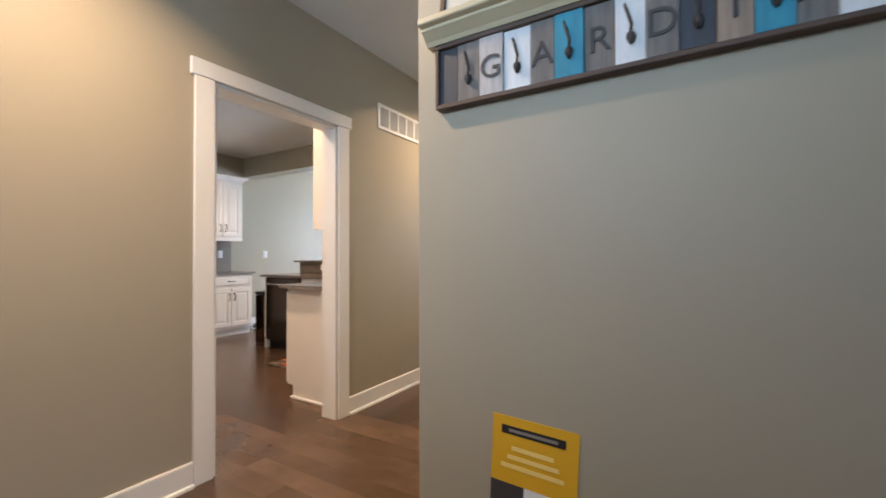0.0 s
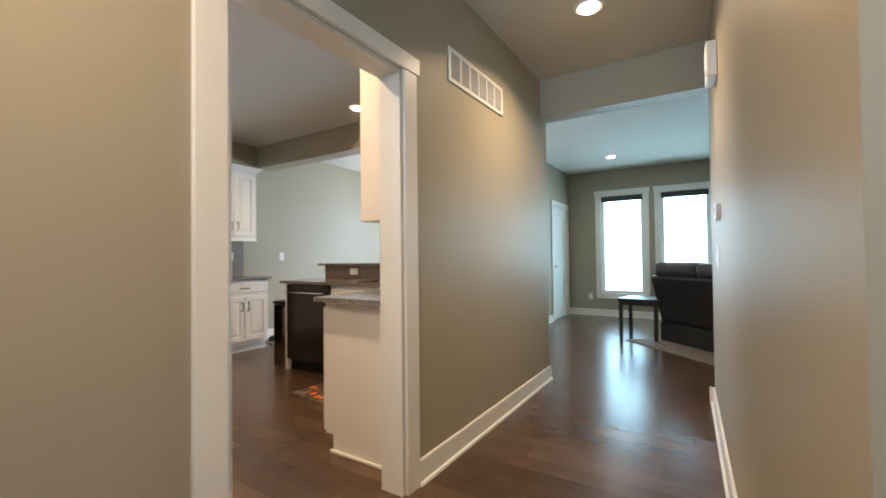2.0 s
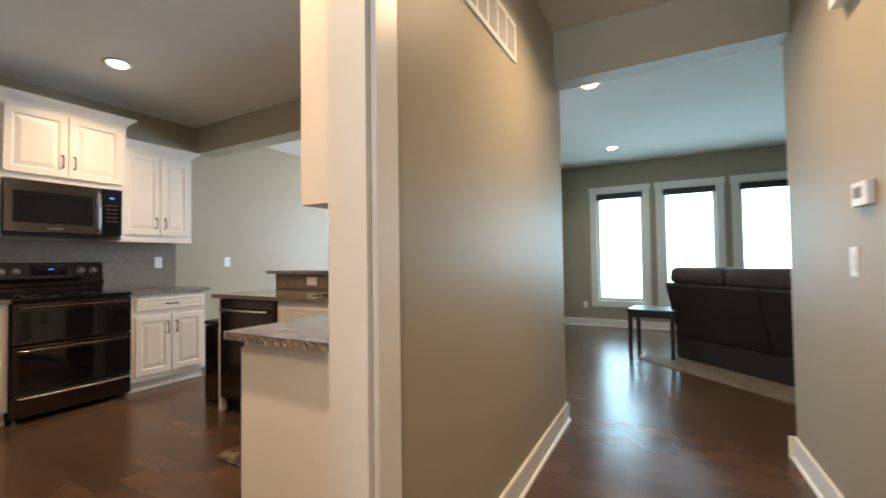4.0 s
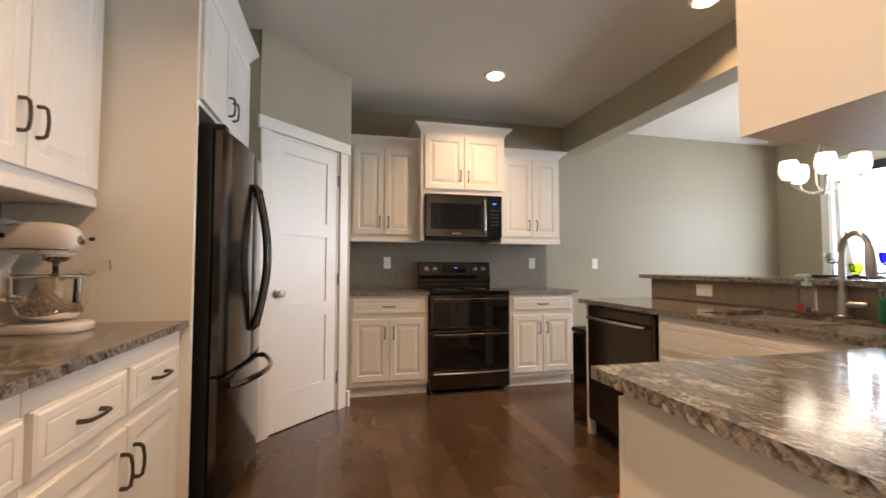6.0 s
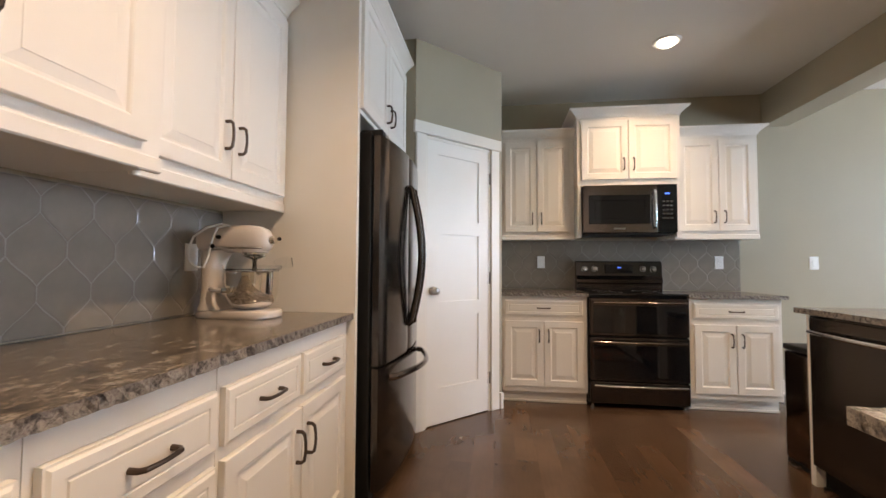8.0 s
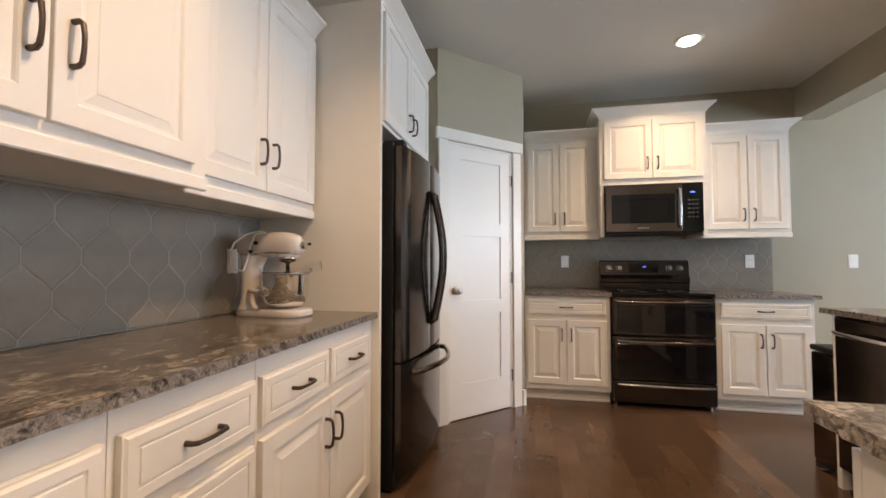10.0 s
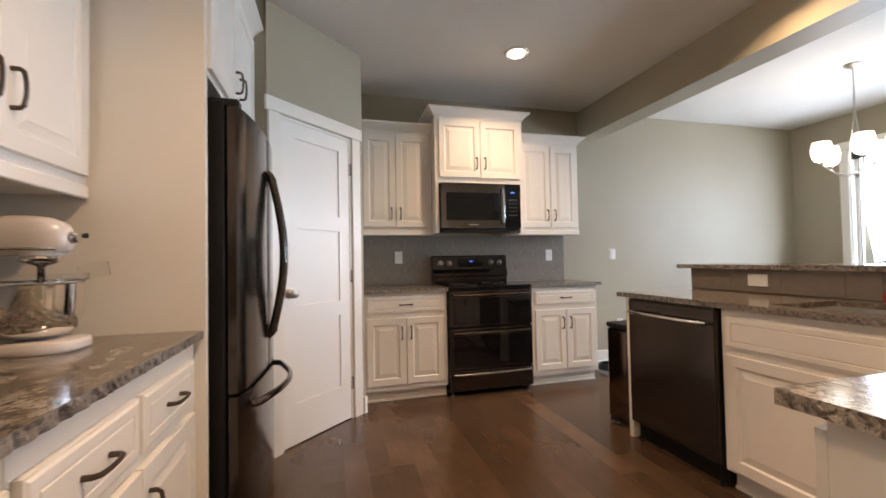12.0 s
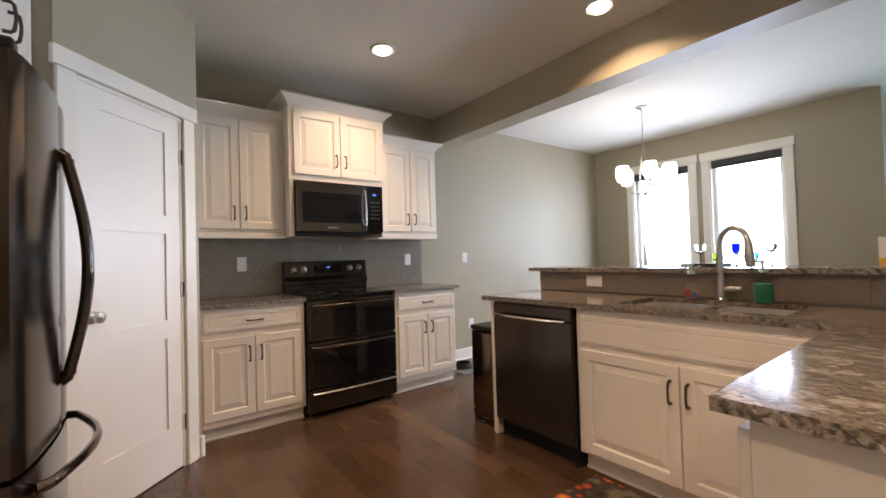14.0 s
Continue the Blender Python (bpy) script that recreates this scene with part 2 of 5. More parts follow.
def rings(bm, x0, x1, z0, z1, steps, thick):
    """A board that faces -y, its front stepped inwards: rows of (inset, depth)."""
    loops = []
    for inset, y in [(0, thick)] + steps:
        loops.append([bm.verts.new(p) for p in ((x0 + inset, y, z0 + inset), (x1 - inset, y, z0 + inset), (x1 - inset, y, z1 - inset), (x0 + inset, y, z1 - inset))])
    bm.faces.new(loops[0]), bm.faces.new(loops[-1])
    for a, b in zip(loops, loops[1:]):
        for k in range(4):
            bm.faces.new((a[k], a[(k + 1) % 4], b[(k + 1) % 4], b[k]))
    return bm


# ---- structure ----
def structure(name, bm, material, label, parent=None):
    return tagged(part(name, bm, material, parent), label, name.split("_")[0], kind="structure")


def wall_along_y(name, x0, x1, y0, y1, openings, label, z1=2.74):
    bm = bmesh.new()
    ys = sorted({y0, y1, *(v for o in openings for v in o[:2])})
    for a, b in zip(ys, ys[1:]):
        zs = sorted({0.0, z1, *(v for o in openings if o[0] <= a and b <= o[1] for v in o[2:])})
        for c, d in zip(zs, zs[1:]):
            if not any(o[0] <= a and b <= o[1] and o[2] <= c and d <= o[3] for o in openings):
                box(bm, x0, x1, a, b, c, d)
    return structure(name, bm, WALL, label)


def wall_along_x(name, x0, x1, y0, y1, openings, label, z1=2.74):
    bm = bmesh.new()
    xs = sorted({x0, x1, *(v for o in openings for v in o[:2])})
    for a, b in zip(xs, xs[1:]):
        zs = sorted({0.0, z1, *(v for o in openings if o[0] <= a and b <= o[1] for v in o[2:])})
        for c, d in zip(zs, zs[1:]):
            if not any(o[0] <= a and b <= o[1] and o[2] <= c and d <= o[3] for o in openings):
                box(bm, a, b, y0, y1, c, d)
    return structure(name, bm, WALL, label)


WEST, NORTH, LIVN, JOG, HALLX, SOUTHK = -5.79, 7.48, 9.0, -2.66, -1.65, 0.60
DIN_WINDOWS = [(-5.18, -4.42), (-4.18, -3.43)]
LIV_WINDOWS = [(-2.07, -1.33), (-1.06, -0.32), (-0.05, 0.69), (0.96, 1.70)]
wall_along_y("wall_hall", -1.78, HALLX, -2.3, 4.56, [(1.49, 2.365, 0.0, 2.06), (-0.36, 0.46, 0.0, 2.06)], "greige painted hall wall with a cased kitchen opening")
wall_along_y("wall_west", WEST - 0.15, WEST, 0.4, NORTH + 0.15, [], "greige painted wall behind the range and the dining area")
wall_along_x("wall_dining", WEST, JOG - 0.1505, NORTH, NORTH + 0.15, [(a, b, 0.75, 2.32) for a, b in DIN_WINDOWS], "greige painted dining wall with two tall windows")
wall_along_y("wall_jog", JOG - 0.15, JOG, NORTH, LIVN + 0.15, [(7.95, 8.80, 0.0, 2.03)], "greige painted short wall with a white door")
wall_along_x("wall_living", JOG, 4.15, LIVN, LIVN + 0.15, [(a, b, 0.42, 2.26) for a, b in LIV_WINDOWS], "greige painted living room wall with a row of tall windows")
# the opening at the entry end is added, unseen, to admit the east area lamp
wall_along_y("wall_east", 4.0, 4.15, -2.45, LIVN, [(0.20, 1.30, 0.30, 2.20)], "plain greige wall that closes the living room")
wall_along_x("wall_south", -1.78, 4.0, -2.45, -2.3, [(a, b, 1.75, 2.58) for a, b in PORCH_PANES], "plain greige wall behind the entry")
wall_along_x("wall_kitchen", -4.62, -1.78, SOUTHK - 0.15, SOUTHK, [], "greige painted kitchen wall behind the long counter")
wall_along_y("wall_alcove", -4.60, -4.48, SOUTHK, 1.355, [], "greige wall at the side of the refrigerator alcove")
structure("wall_pantry", a_box(WEST, -5.07, 1.83, 1.945, 0, 2.74), WALL, "greige return wall beside the range cabinets")
structure("wall_block", prism(bmesh.new(), [(-0.27, 1.385), (4.0, 1.385), (4.0, 4.56), (-0.365, 4.56)], 0, 2.74), WALL, "greige painted wall block between entry and living room")
structure("ceiling", a_box(-6.0, 4.2, -2.5, 9.2, 2.74, 2.85), CEIL, "flat off-white painted ceiling")
structure("beam_hall", a_box(-1.649, -0.362, 4.40, 4.5595, 2.385, 2.738), WALL, "greige painted header at the end of the hall")
structure("beam", a_box(WEST, -1.7805, 4.33, 4.545, 2.43, 2.738), WALL, "greige painted dropped beam between kitchen and dining area")
structure("floor", a_box(-6.0, 4.2, -2.5, 9.2, -0.10, -0.0010), SUBFLOOR, "floor of dark stained maple planks")

# pantry wall at 45 degrees: local x runs from the range corner to the refrigerator, local y is its depth
DIAG = pose(-5.07, 1.945, 0, 0, 0, -45) @ pose(0, 0, 0, 0, 0, 180) @ pose(-0.90, 0, 0)
bm = bmesh.new()
box(bm, 0.767, 0.90, 0.0, 0.11, 0, 2.74), box(bm, 0.05, 0.14, 0.0, 0.11, 0, 2.74), box(bm, 0.14, 0.767, 0.0, 0.11, 2.065, 2.74)
structure("wall_diagonal", bm, WALL, "greige diagonal wall with the pantry door").matrix_world = DIAG


# ---- trim ----
def trim(name, bm, label, parent=None, m=None, material=None):
    ob = structure(name, bm, material or TRIM, label)
    if m is not None:
        ob.matrix_world = m
    return ob


def casing(name, w, h, m, label, cw=0.10, depth=0.13, sides=True, overhang=0.02):
    """Flat casing round an opening w wide and h high, with its jamb lining; local x along the wall, y into it."""
    bm = bmesh.new()
    for a in (-cw - 0.004, w + 0.004):
        box(bm, a, a + cw, -0.019, -0.0005, 0, h + 0.004, 0.002)
    box(bm, -cw - 0.004 - overhang, w + cw + 0.004 + overhang, -0.024, -0.0005, h + 0.005, h + 0.090, 0.002)
    ob = trim(name, bm, label, m=m)
    bm = bmesh.new()
    box(bm, -0.003, 0.016, -0.001, depth + 0.001, 0, h), box(bm, w - 0.016, w + 0.003, -0.001, depth + 0.001, 0, h)
    box(bm, 0.0165, w - 0.0165, -0.001, depth + 0.001, h - 0.017, h + 0.003)
    part("jamb", bm, TRIM, ob)
    return ob


def baseboard(name, length, m, label, shoe=True):
    bm = bmesh.new()
    side_prism(bm, [(-0.0005, 0.0), (-0.015, 0.0), (-0.015, 0.117), (-0.011, 0.125), (-0.0005, 0.125)], 0, length)
    if shoe:
        side_prism(bm, [(-0.0155, 0.0), (-0.029, 0.0), (-0.027, 0.012), (-0.0155, 0.019)], 0, length)
    return trim(name, bm, label, m=m)


EAST_FACE = lambda x, y: pose(x, y, 0, 0, 0, 90)    # faces +x, local x runs to +y
NORTH_FACE = lambda x, y: pose(x, y, 0, 0, 0, 180)  # faces +y, local x runs to -x
SOUTH_FACE = lambda x, y: pose(x, y, 0, 0, 0, 0)    # faces -y, local x runs to +x
WEST_FACE = lambda x, y: pose(x, y, 0, 0, 0, -90)   # faces -x, local x runs to -y

casing("trim_kitchen_opening", 0.875, 2.06, EAST_FACE(HALLX, 1.49), "white flat door casing round the kitchen opening")
casing("trim_hall_door", 0.82, 2.06, EAST_FACE(HALLX, -0.36), "white flat door casing in the hall", overhang=0.0)
baseboard("baseboard_hall", 4.56 - 2.47 + 0.015, EAST_FACE(HALLX, 2.47), "white baseboard with shoe moulding in the hall")
baseboard("baseboard_hall_end", 0.13, NORTH_FACE(HALLX, 4.56), "white baseboard at the end of the hall wall")
baseboard("baseboard_hall_south", 0.82, EAST_FACE(HALLX, 0.568), "white baseboard beside the kitchen opening")
baseboard("baseboard_block", 3.16, WEST_FACE(-0.365, 4.56) @ pose(0, 0, 0, 0, 0, 1.71), "white baseboard along the hall")
baseboard("baseboard_block_south", 3.0, SOUTH_FACE(-0.255, 1.385), "white baseboard under the letter sign")
baseboard("baseboard_block_north", 4.0, NORTH_FACE(3.6, 4.56), "white baseboard in the living room")
baseboard("baseboard_west", NORTH - 4.12, EAST_FACE(WEST, 4.12), "white baseboard in the dining area")
baseboard("baseboard_dining", JOG - WEST, SOUTH_FACE(WEST, NORTH), "white baseboard under the dining windows")
baseboard("baseboard_jog", 7.85 - NORTH, EAST_FACE(JOG, NORTH), "white baseboard beside the living room door")
baseboard("baseboard_jog_end", LIVN - 8.90, EAST_FACE(JOG, 8.90), "white baseboard in the corner of the living room")
baseboard("baseboard_living", 6.66, SOUTH_FACE(JOG, LIVN), "white baseboard under the living room windows")
casing("trim_living_door", 0.85, 2.03, EAST_FACE(JOG, 7.95), "white casing round the living room door", cw=0.09, depth=0.14)
casing("trim_pantry_door", 0.627, 2.06, DIAG @ pose(0.14, 0, 0), "white casing round the pantry door", cw=0.085, depth=0.11)
part("plinth_block", a_box(0.86, 0.893, -0.03, -0.0005, 0, 0.125, 0.003), TRIM, bpy.data.objects["trim_pantry_door"]).matrix_local = pose(-0.14, 0, 0)


def panel_door(name, w, h, m, label, panels, thick=0.035):
    """A painted door with flat recessed panels; rows of (z0, z1)."""
    ob = tagged(new(name), label, "door", kind="structure")
    ob.matrix_world = m
    zs = [0.0] + [v for p in panels for v in p] + [h]
    st = 0.115
    for sx in (0, w - st):
        part("stile", a_box(sx, sx + st, 0, thick, 0, h), DOORP, ob)
    for a, b in zip(zs[::2], zs[1::2]):
        part("rail", a_box(st, w - st, 0, thick, a, b), DOORP, ob)
    for a, b in panels:
        bm = bmesh.new()
        box(bm, st - 0.002, w - st + 0.002, 0.009, thick - 0.009, a - 0.002, b + 0.002)
        part("door_panel", bm, DOORP, ob)
    return ob


def knob(parent, x, z):
    bm = bmesh.new()
    lathe(bm, [(0.0, 0), (0.031, 0), (0.033, 0.004), (0.026, 0.009), (0.012, 0.012), (0.011, 0.030), (0.021, 0.036), (0.028, 0.046), (0.026, 0.058), (0.014, 0.064), (0.0, 0.065)], 20)
    k = part("door_knob", bm, NICKEL, parent, "satin nickel round knob", smooth=True)
    k.matrix_local = pose(x, 0, z, 90, 0, 0)


def hinge(parent, x, z, y=0.0):
    bm = bmesh.new()
    tube(bm, [(x, y - 0.004, z - 0.045), (x, y - 0.004, z + 0.045)], 0.0065, 8)
    box(bm, x - 0.016, x + 0.016, y - 0.0025, y + 0.001, z - 0.044, z + 0.044)
    part("hinge", bm, BRONZE, parent, "dark metal hinge")


pantry = panel_door("door_pantry", 0.621, 2.045, DIAG @ pose(0.143, 0.004, 0.008), "white three-panel pantry door, closed", [(0.25, 0.76), (0.865, 1.355), (1.46, 1.935)])
knob(pantry, 0.062, 0.945)
for hz in (0.25, 1.03, 1.82):
    hinge(pantry, 0.6225, hz)
living_door = panel_door("door_living", 0.844, 2.02, EAST_FACE(JOG - 0.02, 7.953) @ pose(0, 0, 0.006), "white panelled door, closed, beside the living room windows", [(0.22, 0.95), (1.08, 1.88)])
knob(living_door, 0.07, 0.95)
for hz in (0.25, 1.03, 1.8):
    hinge(living_door, 0.847, hz)
hall_door = panel_door("door_hall", 0.814, 2.045, EAST_FACE(HALLX - 0.03, -0.357) @ pose(0, 0, 0.008), "white panelled hall door, closed", [(0.25, 0.76), (0.865, 1.355), (1.46, 1.935)])
for hz in (0.25, 1.15, 1.82):
    hinge(hall_door, 0.817, hz, -0.004)


def window(name, x0, x1, z0, z1, y, label, cw=0.09):
    """A window in a wall that faces -y: casing, sill, sash, panes, blind."""
    w = tagged(new(name), label, "window", kind="structure")
    w.location = (x0, y, 0)
    ww = x1 - x0
    bm = bmesh.new()
    box(bm, -cw, -0.004, -0.019, -0.0005, z0 - cw, z1, 0.002), box(bm, ww + 0.004, ww + cw, -0.019, -0.0005, z0 - cw, z1, 0.002)
    box(bm, -cw - 0.015, ww + cw + 0.015, -0.024, -0.0005, z1 + 0.001, z1 + cw + 0.01, 0.002)
    box(bm, -0.0035, ww + 0.0035, -0.019, -0.0005, z0 - cw, z0 - 0.005, 0.002)
    part("window_casing", bm, TRIM, w)
    bm = bmesh.new()
    box(bm, -0.003, 0.012, -0.001, 0.10, z0, z1), box(bm, ww - 0.012, ww + 0.003, -0.001, 0.10, z0, z1)
    box(bm, 0.0125, ww - 0.0125, -0.001, 0.10, z1 - 0.012, z1 + 0.003)
    part("window_jamb", bm, TRIM, w)
    part("window_sill", a_box(0.0125, ww - 0.0125, -0.012, 0.10, z0 - 0.004, z0 + 0.014, 0.003), TRIM, w)
    bm = bmesh.new()
    for a, b in ((0.013, 0.055), (ww - 0.055, ww - 0.013)):
        box(bm, a, b, 0.065, 0.098, z0 + 0.015, z1 - 0.014, 0.003)
    box(bm, 0.0555, ww - 0.0555, 0.065, 0.098, z0 + 0.015, z0 + 0.062, 0.003), box(bm, 0.0555, ww - 0.0555, 0.065, 0.098, z1 - 0.06, z1 - 0.014, 0.003)
    part("window_frame", bm, TRIM, w)
    pane = part("pane", a_box(0.056, ww - 0.056, 0.080, 0.084, z0 + 0.063, z1 - 0.061), PANE, w)
    pane.visible_shadow = False
    blind = part("blind", a_box(0.014, ww - 0.014, 0.012, 0.058, z1 - 0.085, z1 - 0.014, 0.004), BLIND, w, "dark raised window blind")
    bm = bmesh.new()
    for i in range(6):
        box(bm, 0.016, ww - 0.016, 0.014, 0.056, z1 - 0.087 - 0.004 * i - 0.003, z1 - 0.087 - 0.004 * i)
    part("slats", bm, BLIND, blind)
    bm = bmesh.new()
    tube(bm, [(0.075, 0.03, z1 - 0.10), (0.073, 0.028, z0 + 0.05)], 0.004, 6)
    part("blind_wand", bm, BLIND, w)
    return w


for i, (a, b) in enumerate(DIN_WINDOWS):
    window(f"window_{i + 1}", a, b, 0.75, 2.32, NORTH, "tall white-trimmed dining window with its dark blind raised")
for i, (a, b) in enumerate(LIV_WINDOWS):
    window(f"window_{i + 3}", a, b, 0.42, 2.26, LIVN, "tall white-trimmed living room window with its dark blind raised")


# ---- cabinets ----
def pull(parent, x, y, z, length=0.10, upright=True, flip=1):
    """An arched bar pull of dark bronze."""
    bm = bmesh.new()
    a = length / 2
    pts = [(-a, 0.0), (-a, -0.018), (-a * 0.86, -0.027), (-a * 0.4, -0.031), (0, -0.032), (a * 0.4, -0.031), (a * 0.86, -0.027), (a, -0.018), (a, 0.0)]
    tube(bm, [(x, y + d, z + s) if upright else (x + s, y + d, z) for s, d in pts], [0.0068, 0.0062, 0.0058, 0.0052, 0.005, 0.0052, 0.0058, 0.0062, 0.0068], 8)
    return part("handle", bm, BRONZE, parent, "dark bronze arched pull", smooth=True)


RAISED = [(0.0, 0.002), (0.002, 0.0), (0.050, 0.0), (0.054, 0.003), (0.058, 0.009), (0.066, 0.009), (0.092, 0.0035), (0.094, 0.002)]
SLABD = [(0.0, 0.004), (0.004, 0.004), (0.010, 0.0), (0.030, 0.0), (0.032, 0.003), (0.036, 0.003), (0.038, 0.0)]


def front(parent, name, x0, x1, z0, z1, handle=None, y=-0.020):
    """A door or drawer front, 20 mm thick, with its pull. handle: (x, z, upright)."""
    bm = bmesh.new()
    rings(bm, 0, x1 - x0, 0, z1 - z0, RAISED if name == "door" else SLABD, 0.0195)
    d = part(name, bm, CAB, parent)
    d.location = (x0, y, z0)
    if handle:
        pull(d, handle[0] - x0, 0.0, handle[1] - z0, upright=handle[2])
    return d


def crown(parent, w, d, z, out=0.065, h=0.075, left=True, right=True):
    bm = bmesh.new()
    prof = [(0.0, 0.0), (0.006, 0.0), (0.010, 0.012), (0.022, 0.026), (0.040, 0.042), (out - 0.010, h - 0.020), (out - 0.004, h - 0.016), (out, h - 0.012), (out, h)]
    loops = []
    for o, dz in prof:
        le, ri = (o if left else 0.0), (o if right else 0.0)
        loops.append([bm.verts.new(p) for p in ((-le, d, z + dz), (-le, -o, z + dz), (w + ri, -o, z + dz), (w + ri, d, z + dz))])
    for a, b in zip(loops, loops[1:]):
        for k in range(4):
            bm.faces.new((a[k], a[(k + 1) % 4], b[(k + 1) % 4], b[k]))
    bm.faces.new(loops[0]), bm.faces.new(loops[-1])
    return part("crown_moulding", bm, CAB, parent)


def base_cabinet(name, m, w, d, label, cols, group="base cabinets", drawer_z=(0.715, 0.845), door_z=(0.135, 0.675), toe=0.10, hollow=False):
    """A base cabinet 0.884 high. cols: rows of (x0, x1, kind), kind: pair, drawer_left, drawer_right, wide."""
    c = thing(name, m, label, "cabinet", group)
    bm = bmesh.new()
    if hollow:
        box(bm, 0, w, 0, 0.02, toe, 0.884)
        for sx in (0, w - 0.02):
            part("side_panel", a_box(sx, sx + 0.02, 0.0205, d, toe, 0.884), CAB, c)
        part("bottom_panel", a_box(0.0205, w - 0.0205, 0.0205, d, toe, toe + 0.02), CAB, c)
    else:
        box(bm, 0, w, 0, d, toe, 0.884)
    part("face_frame" if hollow else "body", bm, CAB, c)
    part("toe_kick", a_box(0, w, 0.06, d, 0.0, toe - 0.001), CAB, c)
    part("shoe_moulding", a_box(0, w, 0.046, 0.0595, 0, 0.018, 0.003), CAB, c)
    for x0, x1, kind in cols:
        front_parts(c, x0, x1, kind, drawer_z, door_z)
    return c


def front_parts(c, x0, x1, kind, drawer_z, door_z):
    mid = (x0 + x1) / 2
    if kind == "stack":
        zs = [door_z[0], door_z[0] + 0.27, door_z[0] + 0.28, door_z[1]]
        for a, b in ((zs[0], zs[1]), (zs[2], zs[3])):
            front(c, "drawer", x0, x1, a, b, (mid, (a + b) / 2, False))
        front(c, "drawer", x0, x1, *drawer_z, (mid, sum(drawer_z) / 2, False))
        return
    if kind in ("pair", "single_l", "single_r", "pair_one_drawer"):
        if kind == "pair":
            front(c, "drawer", x0, x1, *drawer_z, (mid, sum(drawer_z) / 2, False))
        pair = [(x0, mid - 0.004, mid - 0.038), (mid + 0.004, x1, mid + 0.038)]
        for a, b, hx in pair:
            front(c, "door", a, b, *door_z, (hx, door_z[1] - 0.12, True))
    elif kind == "two_drawers":
        for a, b in ((x0, mid - 0.012), (mid + 0.012, x1)):
            front(c, "drawer", a, b, *drawer_z, ((a + b) / 2, sum(drawer_z) / 2, False))
        for a, b, hx in ((x0, mid - 0.004, mid - 0.038), (mid + 0.004, x1, mid + 0.038)):
            front(c, "door", a, b, *door_z, (hx, door_z[1] - 0.12, True))
    elif kind == "sink":
        front(c, "false_front", x0, x1, *drawer_z)
        for a, b, hx in ((x0, mid - 0.004, mid - 0.038), (mid + 0.004, x1, mid + 0.038)):
            front(c, "door", a, b, *door_z, (hx, door_z[1] - 0.12, True))


def wall_cabinet(name, m, w, d, z0, z1, label, doors, group="wall cabinets", handle_z=None, rail=0.03, crowned=(True, True), gap=0.06, crown_out=0.065, bottom_frame=0.045):
    c = thing(name, m, label, "cabinet", group)
    part("body", a_box(0, w, 0, d, z0, z1), CAB, c)
    if rail:
        part("light_rail", a_box(-0.004, w + 0.004, -0.008, 0.012, z0 - 0.012, z0 + rail, 0.004), CAB, c)
    for i, (a, b) in enumerate(doors):
        hx = b - 0.036 if i % 2 == 0 else a + 0.036
        front(c, "door", a, b, z0 + gap, z1 - 0.035, (hx, (handle_z or z0 + gap + 0.12), True))
    if crowned is not None:
        crown(c, w, d, z1, left=crowned[0], right=crowned[1], out=crown_out)
    return c


# range wall, faces +x
RW = lambda y, x=-5.20: EAST_FACE(x, y)
base_cabinet("base_cabinet", RW(1.95), 0.69, 0.588, "white raised-panel base cabinet beside the pantry wall", [(0.022, 0.658, "pair")], drawer_z=(0.725, 0.853), door_z=(0.145, 0.68))
base_cabinet("base_cabinet", RW(3.422), 0.668, 0.588, "white raised-panel base cabinet between range and dining area", [(0.03, 0.642, "pair")], drawer_z=(0.725, 0.845), door_z=(0.145, 0.68))
wall_cabinet("wall_cabinet", RW(1.95, -5.49), 0.645, 0.298, 1.385, 2.30, "white two-door wall cabinet with crown beside the pantry wall", [(0.03, 0.31), (0.318, 0.60)], crowned=(False, True))
wall_cabinet("wall_cabinet", RW(2.598, -5.35), 0.842, 0.438, 1.835, 2.425, "taller white two-door cabinet with crown above the microwave", [(0.035, 0.417), (0.425, 0.807)], rail=0.0, gap=0.045, handle_z=2.01)
wall_cabinet("wall_cabinet", RW(3.443, -5.49), 0.672, 0.298, 1.385, 2.275, "white two-door wall cabinet with crown next to the dining area", [(0.03, 0.35), (0.358, 0.642)], crowned=(True, True))
for a, b in ((2.600, 2.632), (3.404, 3.438)):
    tagged(part("filler_board", a_box(-5.787, -5.352, a, b, 1.385, 1.8335, 0.002), CAB), "white upright board beside the microwave", "board", "boards beside the microwave")

# long counter wall, faces +y
LW = lambda x, y=1.234: NORTH_FACE(x, y)
base_cabinet("base_cabinet", LW(-2.608), 0.872, 0.629, "white base cabinet, two drawers over two doors, beside the refrigerator", [(0.012, 0.822, "two_drawers")], drawer_z=(0.680, 0.824), door_z=(0.125, 0.645))
base_cabinet("base_cabinet", LW(-2.19), 0.415, 0.629, "white three-drawer base cabinet in the long counter", [(0.015, 0.402, "stack")], drawer_z=(0.680, 0.824), door_z=(0.125, 0.645))
base_cabinet("base_cabinet", LW(-1.79), 0.398, 0.629, "white base cabinet beside the kitchen opening", [(0.015, 0.383, "stack")], drawer_z=(0.680, 0.824), door_z=(0.125, 0.645))
wall_cabinet("wall_cabinet", LW(-2.672, 0.915), 0.805, 0.312, 1.385, 2.31, "white two-door wall cabinet above the stand mixer", [(0.02, 0.395), (0.402, 0.785)], crowned=(False, False), handle_z=1.60)
wall_cabinet("wall_cabinet", LW(-1.80, 1.0), 0.868, 0.397, 1.385, 2.48, "deeper white wall cabinet with crown next to the opening", [(0.02, 0.42), (0.428, 0.81)], crowned=(False, True), handle_z=1.625)
